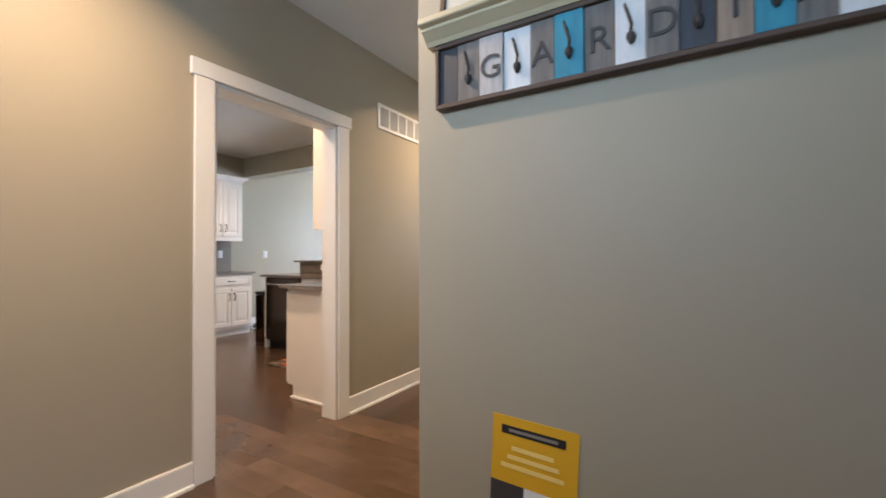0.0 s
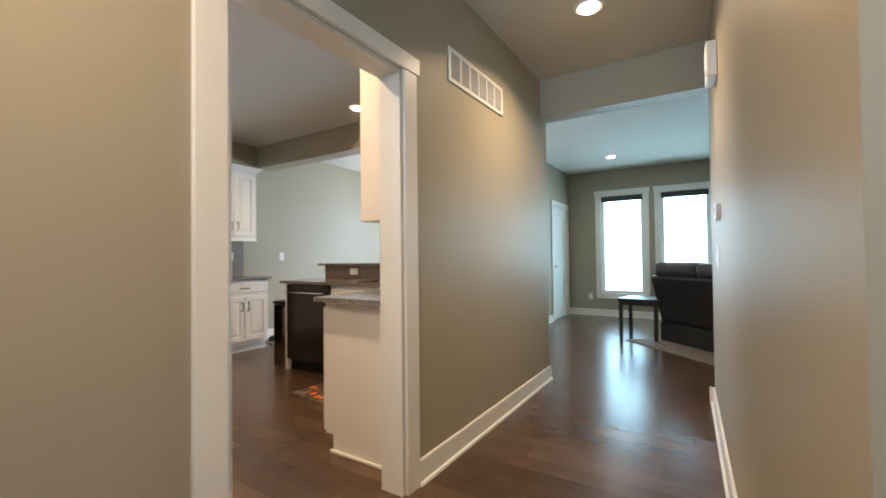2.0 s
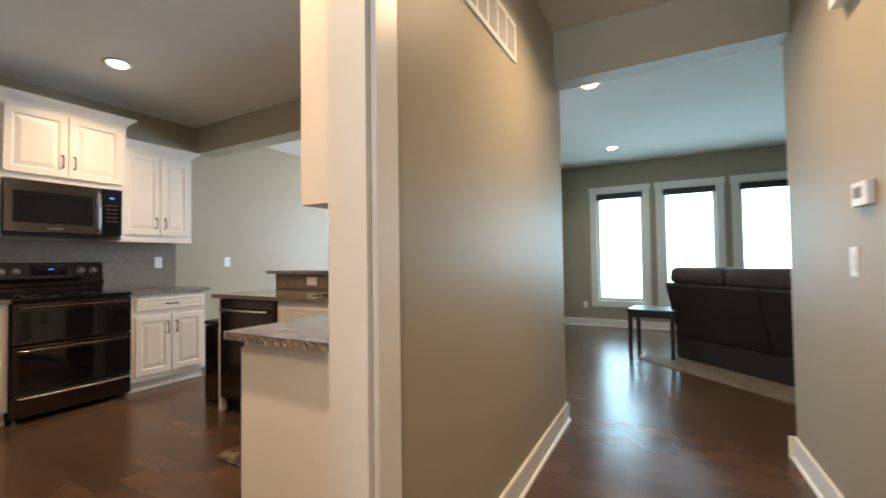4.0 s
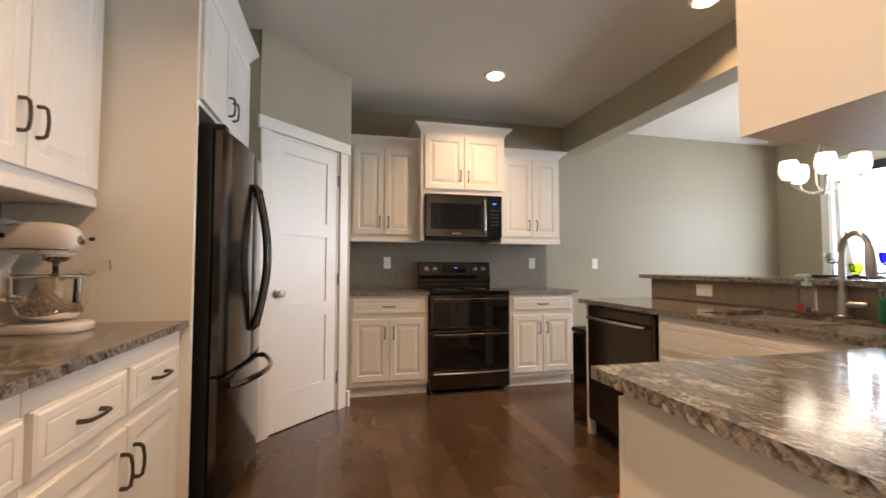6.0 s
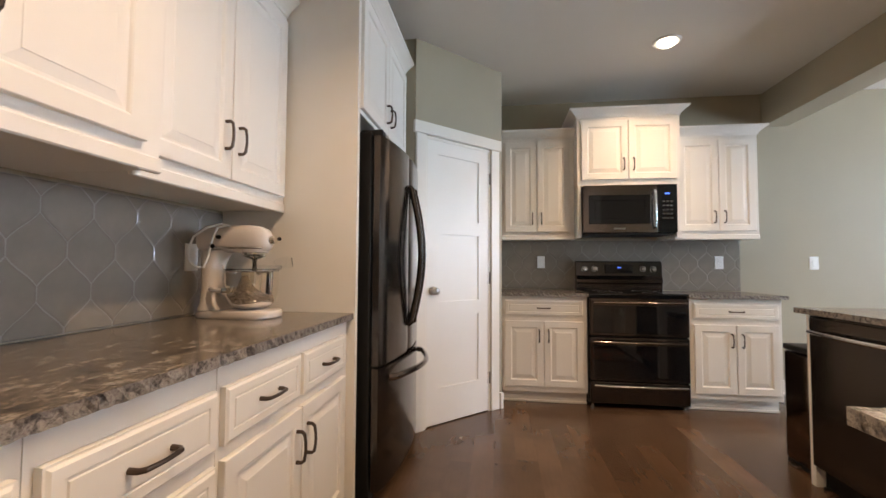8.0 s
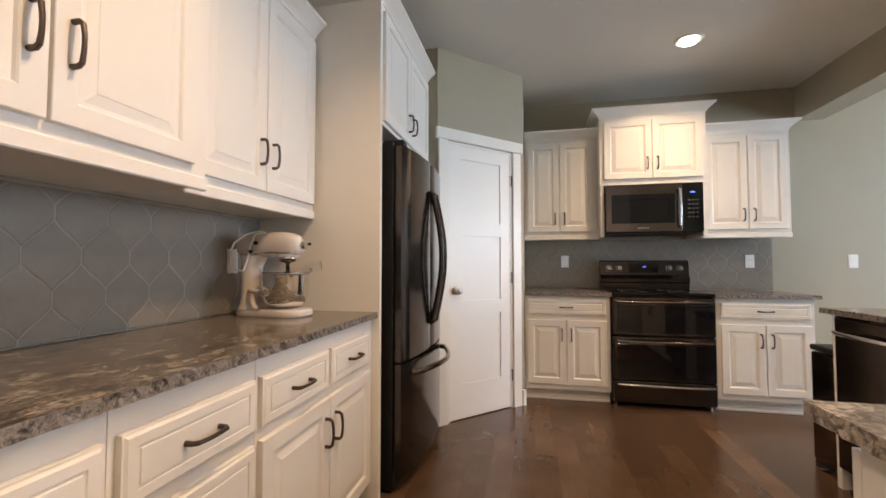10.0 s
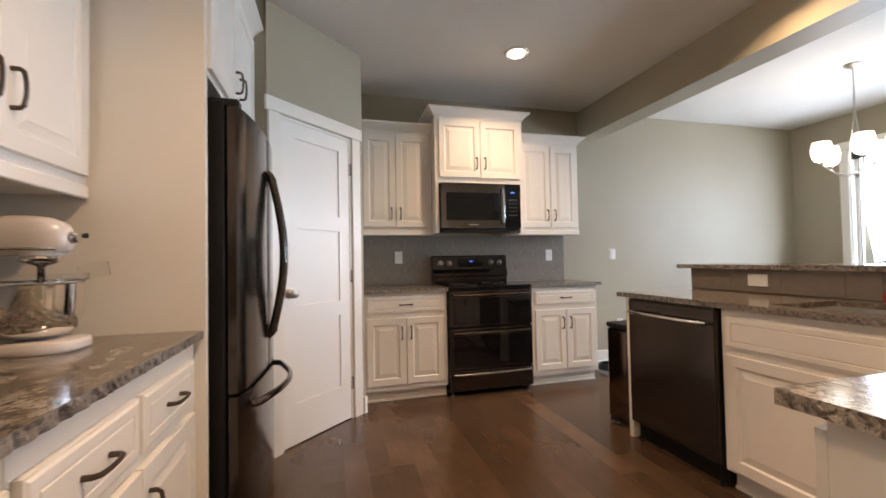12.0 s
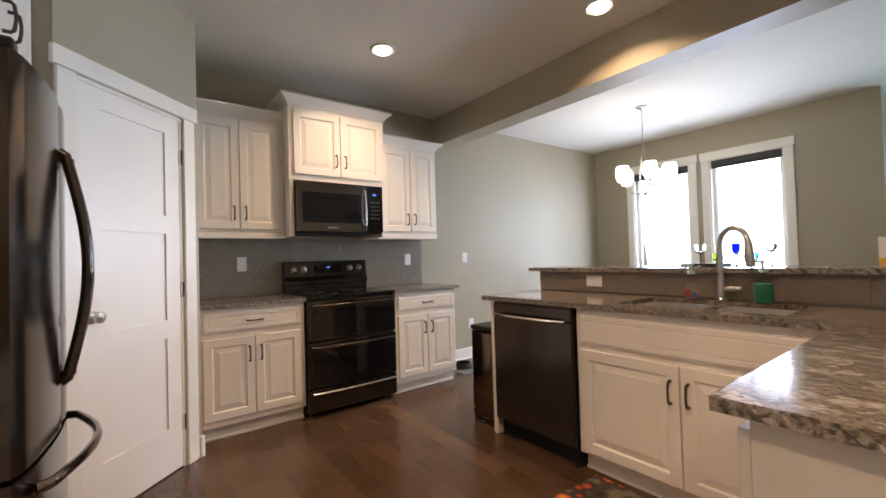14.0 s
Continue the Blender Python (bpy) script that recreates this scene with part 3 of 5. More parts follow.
tagged(part("tall_board", a_box(-3.515, -3.485, 0.602, 1.272, 0, 2.485), CAB), "tall white panel beside the refrigerator", "panel")
wall_cabinet("wall_cabinet", LW(-3.517, 1.262), 0.955, 0.655, 1.86, 2.486, "white two-door cabinet with crown above the refrigerator", [(0.02, 0.468), (0.476, 0.925)], rail=0.0, gap=0.02, handle_z=2.0)

# sink run, faces -y
base_cabinet("sink_cabinet", SOUTH_FACE(-3.455, 3.56), 1.11, 0.55, "white sink base cabinet with a false drawer front and two doors", [(0.03, 1.04, "sink")], drawer_z=(0.70, 0.85), door_z=(0.12, 0.665), hollow=True)
tagged(part("end_panel", a_box(-4.118, -4.084, 3.545, 4.11, 0, 0.884), CAB), "white end panel beside the dishwasher", "panel")
bm = bmesh.new()
prism(bm, [(-2.343, 2.5), (-1.782, 2.5), (-1.782, 4.11), (-2.343, 4.11)], 0.105, 0.884)
box(bm, -2.285, -1.782, 2.502, 4.11, 0, 0.1045)
pen = tagged(new("peninsula_cabinet"), "white peninsula base cabinet with a plain end panel", "cabinet", "base cabinets")
part("body", bm, CAB, pen)
part("shoe_moulding", a_box(-2.30, -1.782, 2.485, 2.4995, 0, 0.02, 0.004), CAB, pen)
front(pen, "door", -0.5, -0.02, 0.12, 0.85).matrix_local = pose(-2.3435, 3.50, 0.0, 0, 0, -90) @ pose(0.52, -0.02, 0.12)
wall_cabinet("wall_cabinet", WEST_FACE(-2.07, 3.55), 1.03, 0.288, 1.352, 2.30, "white wall cabinet over the peninsula", [(0.03, 0.51), (0.518, 0.999)], rail=0.0, gap=0.03)


# ---- worktops ----
def slab(bm, poly, z0, z1, edges):
    """A piece of stone slab; along the edges named by index its face is rough-hewn."""
    ring_hi, ring_lo, ring_mid = [], [], []
    n = len(poly)
    for i in range(n):
        a, b = Vector(poly[i]), Vector(poly[(i + 1) % n])
        steps = max(1, int((b - a).length / 0.013)) if i in edges else 1
        out = Vector(((b - a).y, -(b - a).x)).normalized()
        for s in range(steps):
            p = a.lerp(b, s / steps)
            rough = i in edges and s > 0
            for ring, z, k in ((ring_hi, z1, 0.35), (ring_mid, (z0 + z1) / 2, 1.0), (ring_lo, z0, 0.8)):
                q = p + out * (random.uniform(-0.0045, 0.003) * k if rough else 0.0)
                ring.append(bm.verts.new((q.x, q.y, z + (random.uniform(-0.007, 0.007) if rough and ring is ring_mid else 0.0))))
    bm.faces.new(ring_hi), bm.faces.new(ring_lo)
    m = len(ring_hi)
    for k in range(m):
        j = (k + 1) % m
        bm.faces.new((ring_hi[k], ring_hi[j], ring_mid[j], ring_mid[k])), bm.faces.new((ring_mid[k], ring_mid[j], ring_lo[j], ring_lo[k]))
    return bm


def rect(x0, x1, y0, y1):
    return [(x0, y0), (x1, y0), (x1, y1), (x0, y1)]


def countertop(pieces, z0, z1, label):
    bm = bmesh.new()
    for poly, edges in pieces:
        slab(bm, poly, z0, z1, edges)
    ob = part("countertop", bm, GRANITE)
    ob.data.materials.append(HEWN)
    for p in ob.data.polygons:
        p.material_index = 1 if abs(p.normal.z) < 0.7 and p.area < 0.0006 else 0
    return tagged(ob, label, "countertop", "granite worktops")


countertop([(rect(-5.788, -5.165, 1.947, 2.645), {1})], 0.8845, 0.913, "brown and grey granite worktop beside the pantry wall")
countertop([(rect(-5.788, -5.165, 3.412, 4.125), {1, 2})], 0.8845, 0.913, "short brown and grey granite worktop beside the range")
countertop([(rect(-3.484, -1.782, 0.612, 1.265), {2})], 0.8845, 0.913, "long brown and grey granite worktop with a chiselled edge")
SINKS = [(-3.27, -2.925), (-2.875, -2.56)]
countertop([(rect(-4.19, -3.27, 3.53, 4.115), {0, 3}), (rect(-3.27, -2.56, 3.53, 3.65), {0}), (rect(-3.27, -2.56, 4.05, 4.115), set()),
            (rect(-2.56, -2.39, 3.53, 4.115), {0}), (rect(-2.39, -1.782, 2.45, 4.115), {0, 3})], 0.8845, 0.913, "L-shaped granite worktop with a chiselled edge and a sink cut-out")
countertop([(rect(-4.25, -1.782, 4.085, 4.50), {0, 2, 3})], 1.056, 1.083, "raised granite bar top behind the sink")
structure("wall_knee", a_box(-4.17, -1.782, 4.13, 4.30, 0, 1.0555), WALL, "low greige wall that carries the bar top")


# ---- appliances ----
def refrigerator():
    f = thing("refrigerator", LW(-3.565, 1.315), "black stainless french-door refrigerator with a bottom freezer", "refrigerator")
    w = 0.885
    part("body", a_box(0, w, 0.0, 0.66, 0.02, 1.775, 0.004), BLACK, f, "black painted refrigerator case")

    def curved_front(x0, x1, z0, z1, sag):
        bm = bmesh.new()
        n = 10
        rows = []
        for i in range(n + 1):
            x = x0 + (x1 - x0) * i / n
            u = (x - w / 2) / (w / 2)
            y = -0.052 - sag * (1 - u * u)
            edge = 0.010 if i in (0, n) else 0.0
            rows.append([bm.verts.new(p) for p in ((x, -0.012, z0), (x, y + edge, z0), (x, y + edge, z1), (x, -0.012, z1))])
        for a, b in zip(rows, rows[1:]):
            for k in range(4):
                bm.faces.new((a[k], b[k], b[(k + 1) % 4], a[(k + 1) % 4]))
        bm.faces.new(rows[0]), bm.faces.new(rows[-1])
        return bm
    ld = part("door", curved_front(0.002, w / 2 - 0.003, 0.655, 1.755, 0.045), BLACKSTEEL, f, "glossy black stainless door", smooth=True)
    rd = part("door", curved_front(w / 2 + 0.003, w - 0.002, 0.655, 1.755, 0.045), BLACKSTEEL, f, "glossy black stainless door", smooth=True)
    dr = part("freezer_drawer", curved_front(0.002, w - 0.002, 0.075, 0.640, 0.045), BLACKSTEEL, f, "glossy black stainless freezer drawer", smooth=True)
    for d, sx in ((ld, -1), (rd, 1)):
        bm = bmesh.new()
        x = w / 2 + sx * 0.045
        pts = [(x, -0.095, 0.80), (x, -0.115, 0.815)] + [(x, -0.115 - 0.052 * math.sin(math.pi * i / 12), 0.83 + 0.72 * i / 12) for i in range(13)] + [(x, -0.115, 1.565), (x, -0.095, 1.58)]
        tube(bm, pts, [0.013] * 2 + [0.0125] * 13 + [0.013] * 2, 10, flat=1.25)
        part("handle", bm, BLACKSTEEL, d, "curved black stainless handle", smooth=True)
    bm = bmesh.new()
    pts = [(0.09, -0.075, 0.585), (0.10, -0.10, 0.585)] + [(0.12 + (w - 0.24) * i / 14, -0.112 - 0.075 * math.sin(math.pi * i / 14), 0.585) for i in range(15)] + [(w - 0.10, -0.10, 0.585), (w - 0.09, -0.075, 0.585)]
    tube(bm, pts, 0.0135, 10, flat=1.2)
    part("handle", bm, DARKSTEEL, dr, "curved dark steel freezer handle", smooth=True)
    for x in (0.015, w - 0.075):
        part("hinge_cover", a_box(x, x + 0.06, -0.05, 0.06, 1.757, 1.79, 0.006), BLACK, f)
    part("toe_grille", a_box(0.02, w - 0.02, 0.01, 0.03, 0.0, 0.07), BLACK, f)
    return f


refrigerator()


def oven_window(parent, x0, x1, z0, z1, y):
    part("oven_window", rings(bmesh.new(), x0, x1, z0, z1, [(0.0, 0.002), (0.002, 0.0)], 0.004), BLACKGLASS, parent).location = (0, y, 0)


def bar_handle(parent, x0, x1, y, z, r=0.010, bow=0.010, mat=None, stand=0.035, label="steel bar handle"):
    bm = bmesh.new()
    n = 8
    tube(bm, [(x0, y - stand + bow, z)] + [(x0 + (x1 - x0) * i / n, y - stand - bow * math.sin(math.pi * i / n) + 0.004, z) for i in range(1, n)] + [(x1, y - stand + bow, z)], r, 10)
    for x in (x0 + 0.012, x1 - 0.012):
        tube(bm, [(x, y + 0.001, z), (x, y - stand + bow - 0.003, z)], r * 0.8, 8)
    return part("handle", bm, mat or STEEL, parent, label, smooth=True)


def range_oven():
    r = thing("range", RW(2.648, -5.175), "black stainless electric range with double ovens", "stove")
    w = 0.76
    part("body", a_box(0.002, w - 0.002, 0.02, 0.60, 0.03, 0.898), BLACK, r)
    top = part("cooktop", a_box(-0.0, w, -0.012, 0.56, 0.899, 0.918, 0.006, 2), BLACKGLASS, r, "black glass cooktop")
    for bx, by, br in ((0.20, 0.15, 0.10), (0.56, 0.15, 0.085), (0.20, 0.40, 0.075), (0.56, 0.40, 0.10)):
        bm = bmesh.new()
        lathe(bm, [(br, 0.0), (br, 0.0006), (br - 0.003, 0.0006), (br - 0.003, 0.0)], 32, (bx, by, 0.9182))
        part("burner_ring", bm, plain("burner_grey", (0.05, 0.05, 0.05), 0.3) if "burner_grey" not in bpy.data.materials else bpy.data.materials["burner_grey"], top)
    bm = bmesh.new()
    side_prism(bm, [(0.515, 0.918), (0.600, 0.918), (0.600, 1.185), (0.545, 1.185), (0.530, 1.175), (0.520, 1.05), (0.498, 1.015), (0.498, 0.985), (0.515, 0.975)], 0.0, w)
    bg = part("backguard", bm, BLACKSTEEL, r, "black stainless control panel")
    part("display", a_box(0.26, 0.50, 0.5165, 0.53, 1.075, 1.155), BLACKGLASS, bg).matrix_local = pose(0, -0.006, 0)
    part("clock_digits", a_box(0.368, 0.395, 0.508, 0.5102, 1.122, 1.130), glowing("blue_digits", (0.08, 0.20, 1.0), 1.6), bg)
    for kx in (0.075, 0.165, 0.595, 0.685):
        bm = bmesh.new()
        lathe(bm, [(0.0, 0.030), (0.017, 0.030), (0.021, 0.026), (0.024, 0.004), (0.028, 0.003), (0.029, 0.0)], 20)
        box(bm, -0.004, 0.004, -0.020, 0.020, 0.0295, 0.037, 0.002)
        part("control_knob", bm, STEEL, bg, "steel control knob", smooth=True).matrix_local = pose(kx, 0.524, 1.112, 86, 0, 0)
    for z0, z1, win in ((0.578, 0.880, True), (0.222, 0.565, True)):
        d = part("oven_door", a_box(0.004, w - 0.004, -0.020, 0.018, z0, z1, 0.005, 2), BLACKSTEEL, r, "black stainless oven door")
        oven_window(d, 0.030, w - 0.030, z0 + 0.022, z1 - 0.060, -0.0235)
        bar_handle(d, 0.03, w - 0.03, -0.020, z1 - 0.034, mat=DARKSTEEL, label="smoked steel bar handle")
    d = part("drawer", a_box(0.004, w - 0.004, -0.020, 0.018, 0.045, 0.212, 0.005, 2), BLACKSTEEL, r, "black stainless warming drawer")
    bar_handle(d, 0.03, w - 0.03, -0.020, 0.188)
    for fx in (0.03, w - 0.03):
        bm = bmesh.new()
        lathe(bm, [(0.0, 0.0), (0.018, 0.0), (0.018, 0.01), (0.008, 0.012), (0.008, 0.04)], 12, (fx, 0.03, 0))
        part("foot", bm, STEEL, r)
    return r


range_oven()


def microwave():
    m = thing("microwave", RW(2.640, -5.345), "black stainless over-the-range microwave", "microwave")
    w, z0, z1 = 0.757, 1.410, 1.826
    part("body", a_box(0, w, 0.0, 0.40, z0, z1, 0.004), BLACK, m)
    d = part("door", a_box(0.0, 0.60, -0.032, -0.001, z0 + 0.012, z1, 0.004, 2), DARKSTEEL, m, "smoked stainless door")
    part("window", rings(bmesh.new(), 0.045, 0.545, z0 + 0.085, z1 - 0.085, [(0.0, 0.003), (0.003, 0.0), (0.045, 0.0), (0.047, 0.004)], 0.006), BLACKGLASS, d, "dark glass door window").location = (0, -0.0365, 0)
    part("brand_plate", a_box(0.25, 0.34, -0.0335, -0.0315, z0 + 0.040, z0 + 0.050), NICKEL, d)
    bm = bmesh.new()
    tube(bm, [(0.572, -0.030, z0 + 0.05), (0.572, -0.066, z0 + 0.065)] + [(0.572, -0.066 - 0.010 * math.sin(math.pi * i / 8), z0 + 0.065 + 0.29 * i / 8) for i in range(1, 8)] + [(0.572, -0.066, z1 - 0.06), (0.572, -0.030, z1 - 0.045)], 0.0115, 10)
    part("handle", bm, STEEL, d, "bowed steel handle", smooth=True)
    c = part("control_panel", a_box(0.603, w, -0.032, -0.001, z0 + 0.012, z1, 0.004, 2), BLACKGLASS, m, "black glass control panel")
    part("clock_digits", a_box(0.660, 0.695, -0.0335, -0.0315, z1 - 0.083, z1 - 0.073), bpy.data.materials["blue_digits"], c)
    for i in range(5):
        for j in range(3):
            part("button", a_box(0.640 + j * 0.03, 0.660 + j * 0.03, -0.0332, -0.0315, z1 - 0.15 - i * 0.035, z1 - 0.138 - i * 0.035), bpy.data.materials["burner_grey"], c)
    part("vent_grille", a_box(0.02, w - 0.02, -0.02, -0.002, z0 - 0.0, z0 + 0.010), BLACK, m)
    return m


microwave()


def dishwasher():
    d = thing("dishwasher", SOUTH_FACE(-4.082, 3.558), "black stainless built-in dishwasher", "dishwasher")
    w = 0.618
    part("body", a_box(0.004, w - 0.004, 0.0, 0.54, 0.10, 0.880), BLACK, d)
    f = part("door", a_box(0.004, w - 0.004, -0.030, -0.001, 0.115, 0.872, 0.006, 2), BLACKSTEEL, d, "dark stainless door")
    part("control_strip", a_box(0.006, w - 0.006, -0.026, -0.002, 0.8735, 0.881), BLACKGLASS, f)
    bar_handle(f, 0.035, w - 0.035, -0.030, 0.800, r=0.011, bow=0.014)
    part("toe_kick", a_box(0.004, w - 0.004, 0.035, 0.08, 0.0, 0.099), BLACK, d)
    for fx in (0.03, w - 0.03):
        bm = bmesh.new()
        lathe(bm, [(0.0, 0.0), (0.016, 0.0), (0.016, 0.012), (0.006, 0.014), (0.006, 0.10)], 10, (fx, 0.016, 0))
        part("foot", bm, BLACK, d)


dishwasher()


# ---- ceiling lamps ----
def can(x, y):
    c = thing("recessed_light", pose(x, y, 2.74), "white recessed ceiling light, lit", "ceiling light", "recessed lights")
    bm = bmesh.new()
    lathe(bm, [(0.076, -0.010), (0.080, -0.012), (0.093, -0.005), (0.096, -0.0005), (0.076, -0.0005)], 32)
    part("trim_ring", bm, WHITEPLASTIC, c, smooth=True)
    bm = bmesh.new()
    lathe(bm, [(0.0, -0.034), (0.030, -0.033), (0.050, -0.026), (0.060, -0.012), (0.062, -0.001), (0.0, -0.001)], 32)
    part("lens", bm, CANGLOW, c, "glowing lens", smooth=True)


for cx, cy in CANS[:5]:
    can(cx, cy)


# ---- sink and what stands round it ----
SINKSTEEL = plain("satin_sink_steel", (0.70, 0.68, 0.65), 0.34, metal=1.0, vary=0.06, grain=90.0, relief=0.05)


def sink():
    s = thing("sink", pose(0, 0, 0), "stainless steel double-bowl undermount sink", "sink")
    for x0, x1 in SINKS:
        bm = bmesh.new()
        y0, y1, z1, z0, t = 3.656, 4.044, 0.889, 0.69, 0.0045
        a, b = x0 + 0.006, x1 - 0.006
        outer = [bm.verts.new(p) for p in ((a - t, y0 - t, z1), (b + t, y0 - t, z1), (b + t, y1 + t, z1), (a - t, y1 + t, z1))]
        rim = [bm.verts.new(p) for p in ((a, y0, z1), (b, y0, z1), (b, y1, z1), (a, y1, z1))]
        low = [bm.verts.new(p) for p in ((a + 0.012, y0 + 0.012, z0 + 0.02), (b - 0.012, y0 + 0.012, z0 + 0.02), (b - 0.012, y1 - 0.012, z0 + 0.02), (a + 0.012, y1 - 0.012, z0 + 0.02))]
        bot = [bm.verts.new(p) for p in ((a + 0.035, y0 + 0.035, z0), (b - 0.035, y0 + 0.035, z0), (b - 0.035, y1 - 0.035, z0), (a + 0.035, y1 - 0.035, z0))]
        for p, q in ((outer, rim), (rim, low), (low, bot)):
            for k in range(4):
                bm.faces.new((p[k], p[(k + 1) % 4], q[(k + 1) % 4], q[k]))
        bm.faces.new(bot)
        bowl = part("bowl", bm, SINKSTEEL, s, smooth=True)
        bm = bmesh.new()
        lathe(bm, [(0.0, 0.002), (0.030, 0.002), (0.044, 0.006), (0.047, 0.0005)], 20, ((x0 + x1) / 2, 3.86, z0))
        part("drain", bm, STEEL, bowl, smooth=True)
    part("divider", a_box(SINKS[0][1] - 0.004, SINKS[1][0] + 0.004, 3.645, 4.055, 0.78, 0.887, 0.008, 2), STEEL, s)


sink()


def faucet():
    f = thing("faucet", pose(-2.925, 4.078, 0.9135, 0, 0, 62), "brushed nickel pull-down gooseneck kitchen faucet", "faucet")
    bm = bmesh.new()
    lathe(bm, [(0.0, 0.0), (0.030, 0.0), (0.030, 0.008), (0.022, 0.014), (0.020, 0.10), (0.0165, 0.13)], 20)
    part("base", bm, NICKEL, f, smooth=True)
    bm = bmesh.new()
    tube(bm, [(0, 0, 0.12), (0, 0, 0.20), (0, 0, 0.29)] + arc((0, -0.085, 0.29), 0.085, 0, 165, 14, u=(0, 1, 0), w=(0, 0, 1)), 0.0135, 12)
    part("neck", bm, NICKEL, f, smooth=True)
    bm = bmesh.new()
    tube(bm, [(0, -0.166, 0.315), (0, -0.170, 0.29), (0, -0.174, 0.24), (0, -0.177, 0.20), (0, -0.178, 0.185)], [0.015, 0.018, 0.021, 0.022, 0.018], 14)
    part("spray_head", bm, NICKEL, f, smooth=True)
    bm = bmesh.new()
    tube(bm, [(0.008, -0.015, 0.062), (0.024, -0.044, 0.062), (0.041, -0.077, 0.064), (0.043, -0.081, 0.064)], [0.015, 0.014, 0.013, 0.010], 12)
    part("lever", bm, NICKEL, f, smooth=True)


faucet()
GREENSOAP = plain("green_soap", (0.006, 0.17, 0.075), 0.18, vary=0.05, relief=0.0)
CLEAR = glass_mat("clear_plastic", (0.96, 0.97, 0.97), 0.03, 1.3)


def pump_bottle(x, y, fill, label, soap, w=0.062, d=0.045, h=0.125):
    """A clear bottle of rounded square section with liquid in it and a pump on top."""
    b = thing("soap_bottle", pose(x, y, 0.9135, 0, 0, 12), label, "soap bottle", "bottles by the sink")
    bm = bmesh.new()
    box(bm, -w / 2, w / 2, -d / 2, d / 2, 0.0, h, 0.011, 3)
    lathe(bm, [(0.0, h - 0.001), (0.016, h - 0.001), (0.015, h + 0.012), (0.0, h + 0.012)], 18)
    body = part("body", bm, CLEAR, b, "clear plastic bottle", smooth=True)
    body.visible_shadow = False
    part("liquid", a_box(-w / 2 + 0.002, w / 2 - 0.002, -d / 2 + 0.002, d / 2 - 0.002, 0.003, 0.003 + h * fill, 0.009, 3), soap, b, smooth=True)
    bm = bmesh.new()
    lathe(bm, [(0.0, h + 0.0125), (0.018, h + 0.0125), (0.018, h + 0.030), (0.006, h + 0.032), (0.006, h + 0.056), (0.012, h + 0.058), (0.012, h + 0.068), (0.0, h + 0.070)], 14)
    tube(bm, [(0.008, 0, h + 0.064), (-0.02, -0.012, h + 0.064), (-0.038, -0.02, h + 0.058)], 0.005, 8)
    part("pump", bm, PUMP, b, "translucent pump", smooth=True)
    return b


PUMP = plain("pale_teal_plastic", (0.42, 0.56, 0.54), 0.3, vary=0.03, relief=0.0)
pump_bottle(-2.735, 4.045, 0.70, "clear square pump bottle half full of green dish soap", GREENSOAP, 0.074, 0.05, 0.14)
bottle = pump_bottle(-3.063, 4.062, 0.18, "clear pump bottle, nearly empty, with a red and blue label", plain("pink_soap", (0.42, 0.20, 0.16), 0.3))
part("label_patch", a_box(-0.028, -0.004, -0.0240, -0.0228, 0.012, 0.050), plain("red_print", (0.35, 0.04, 0.03), 0.5), bottle)
part("label_patch", a_box(0.002, 0.026, -0.0240, -0.0228, 0.010, 0.036), plain("blue_print", (0.03, 0.05, 0.22), 0.5), bottle)


def wall_plate(m, label, kind="outlet", w=0.072, h=0.116):
    p = thing("outlet" if kind == "outlet" else "light_switch", m, label, "outlet" if kind == "outlet" else "switch")
    part("plate", rings(bmesh.new(), -w / 2, w / 2, -h / 2, h / 2, [(0.0, 0.002), (0.003, 0.0)], 0.006), WHITEPLASTIC, p).location = (0, -0.006, 0)
    if kind == "outlet":
        for dz in (-0.024, 0.024) if h > w else (0,):
            part("socket", a_box(-0.016, 0.016, -0.0085, -0.0055, dz - 0.015, dz + 0.015, 0.002), WHITEPLASTIC, p)
    else:
        part("rocker", a_box(-0.016, 0.016, -0.010, -0.0055, -0.033, 0.033, 0.002), WHITEPLASTIC, p)


UP = lambda z: pose(0, 0, z)
wall_plate(EAST_FACE(WEST + 0.0085, 2.33) @ UP(1.175), "white outlet on the grey tile beside the range")
wall_plate(EAST_FACE(WEST + 0.0085, 3.935) @ UP(1.175), "white outlet on the grey tile near the dining area")
wall_plate(EAST_FACE(WEST, 4.73) @ UP(1.175), "white light switch on the dining wall", "switch")
wall_plate(EAST_FACE(WEST, 4.80) @ UP(0.40), "white outlet low on the dining wall")
wall_plate(NORTH_FACE(-3.28, SOUTHK + 0.0085) @ UP(1.16), "white outlet on grey tile behind the mixer")
wall_plate(SOUTH_FACE(-3.70, 4.121) @ UP(0.992), "white outlet on the taupe tile under the bar", w=0.116, h=0.072)
wall_plate(SOUTH_FACE(-2.27, LIVN) @ UP(0.36), "white outlet under the living room windows")


# ---- stand mixer ----
PEARL = plain("pearl_enamel", (0.66, 0.60, 0.56), 0.14, vary=0.03, relief=0.02)


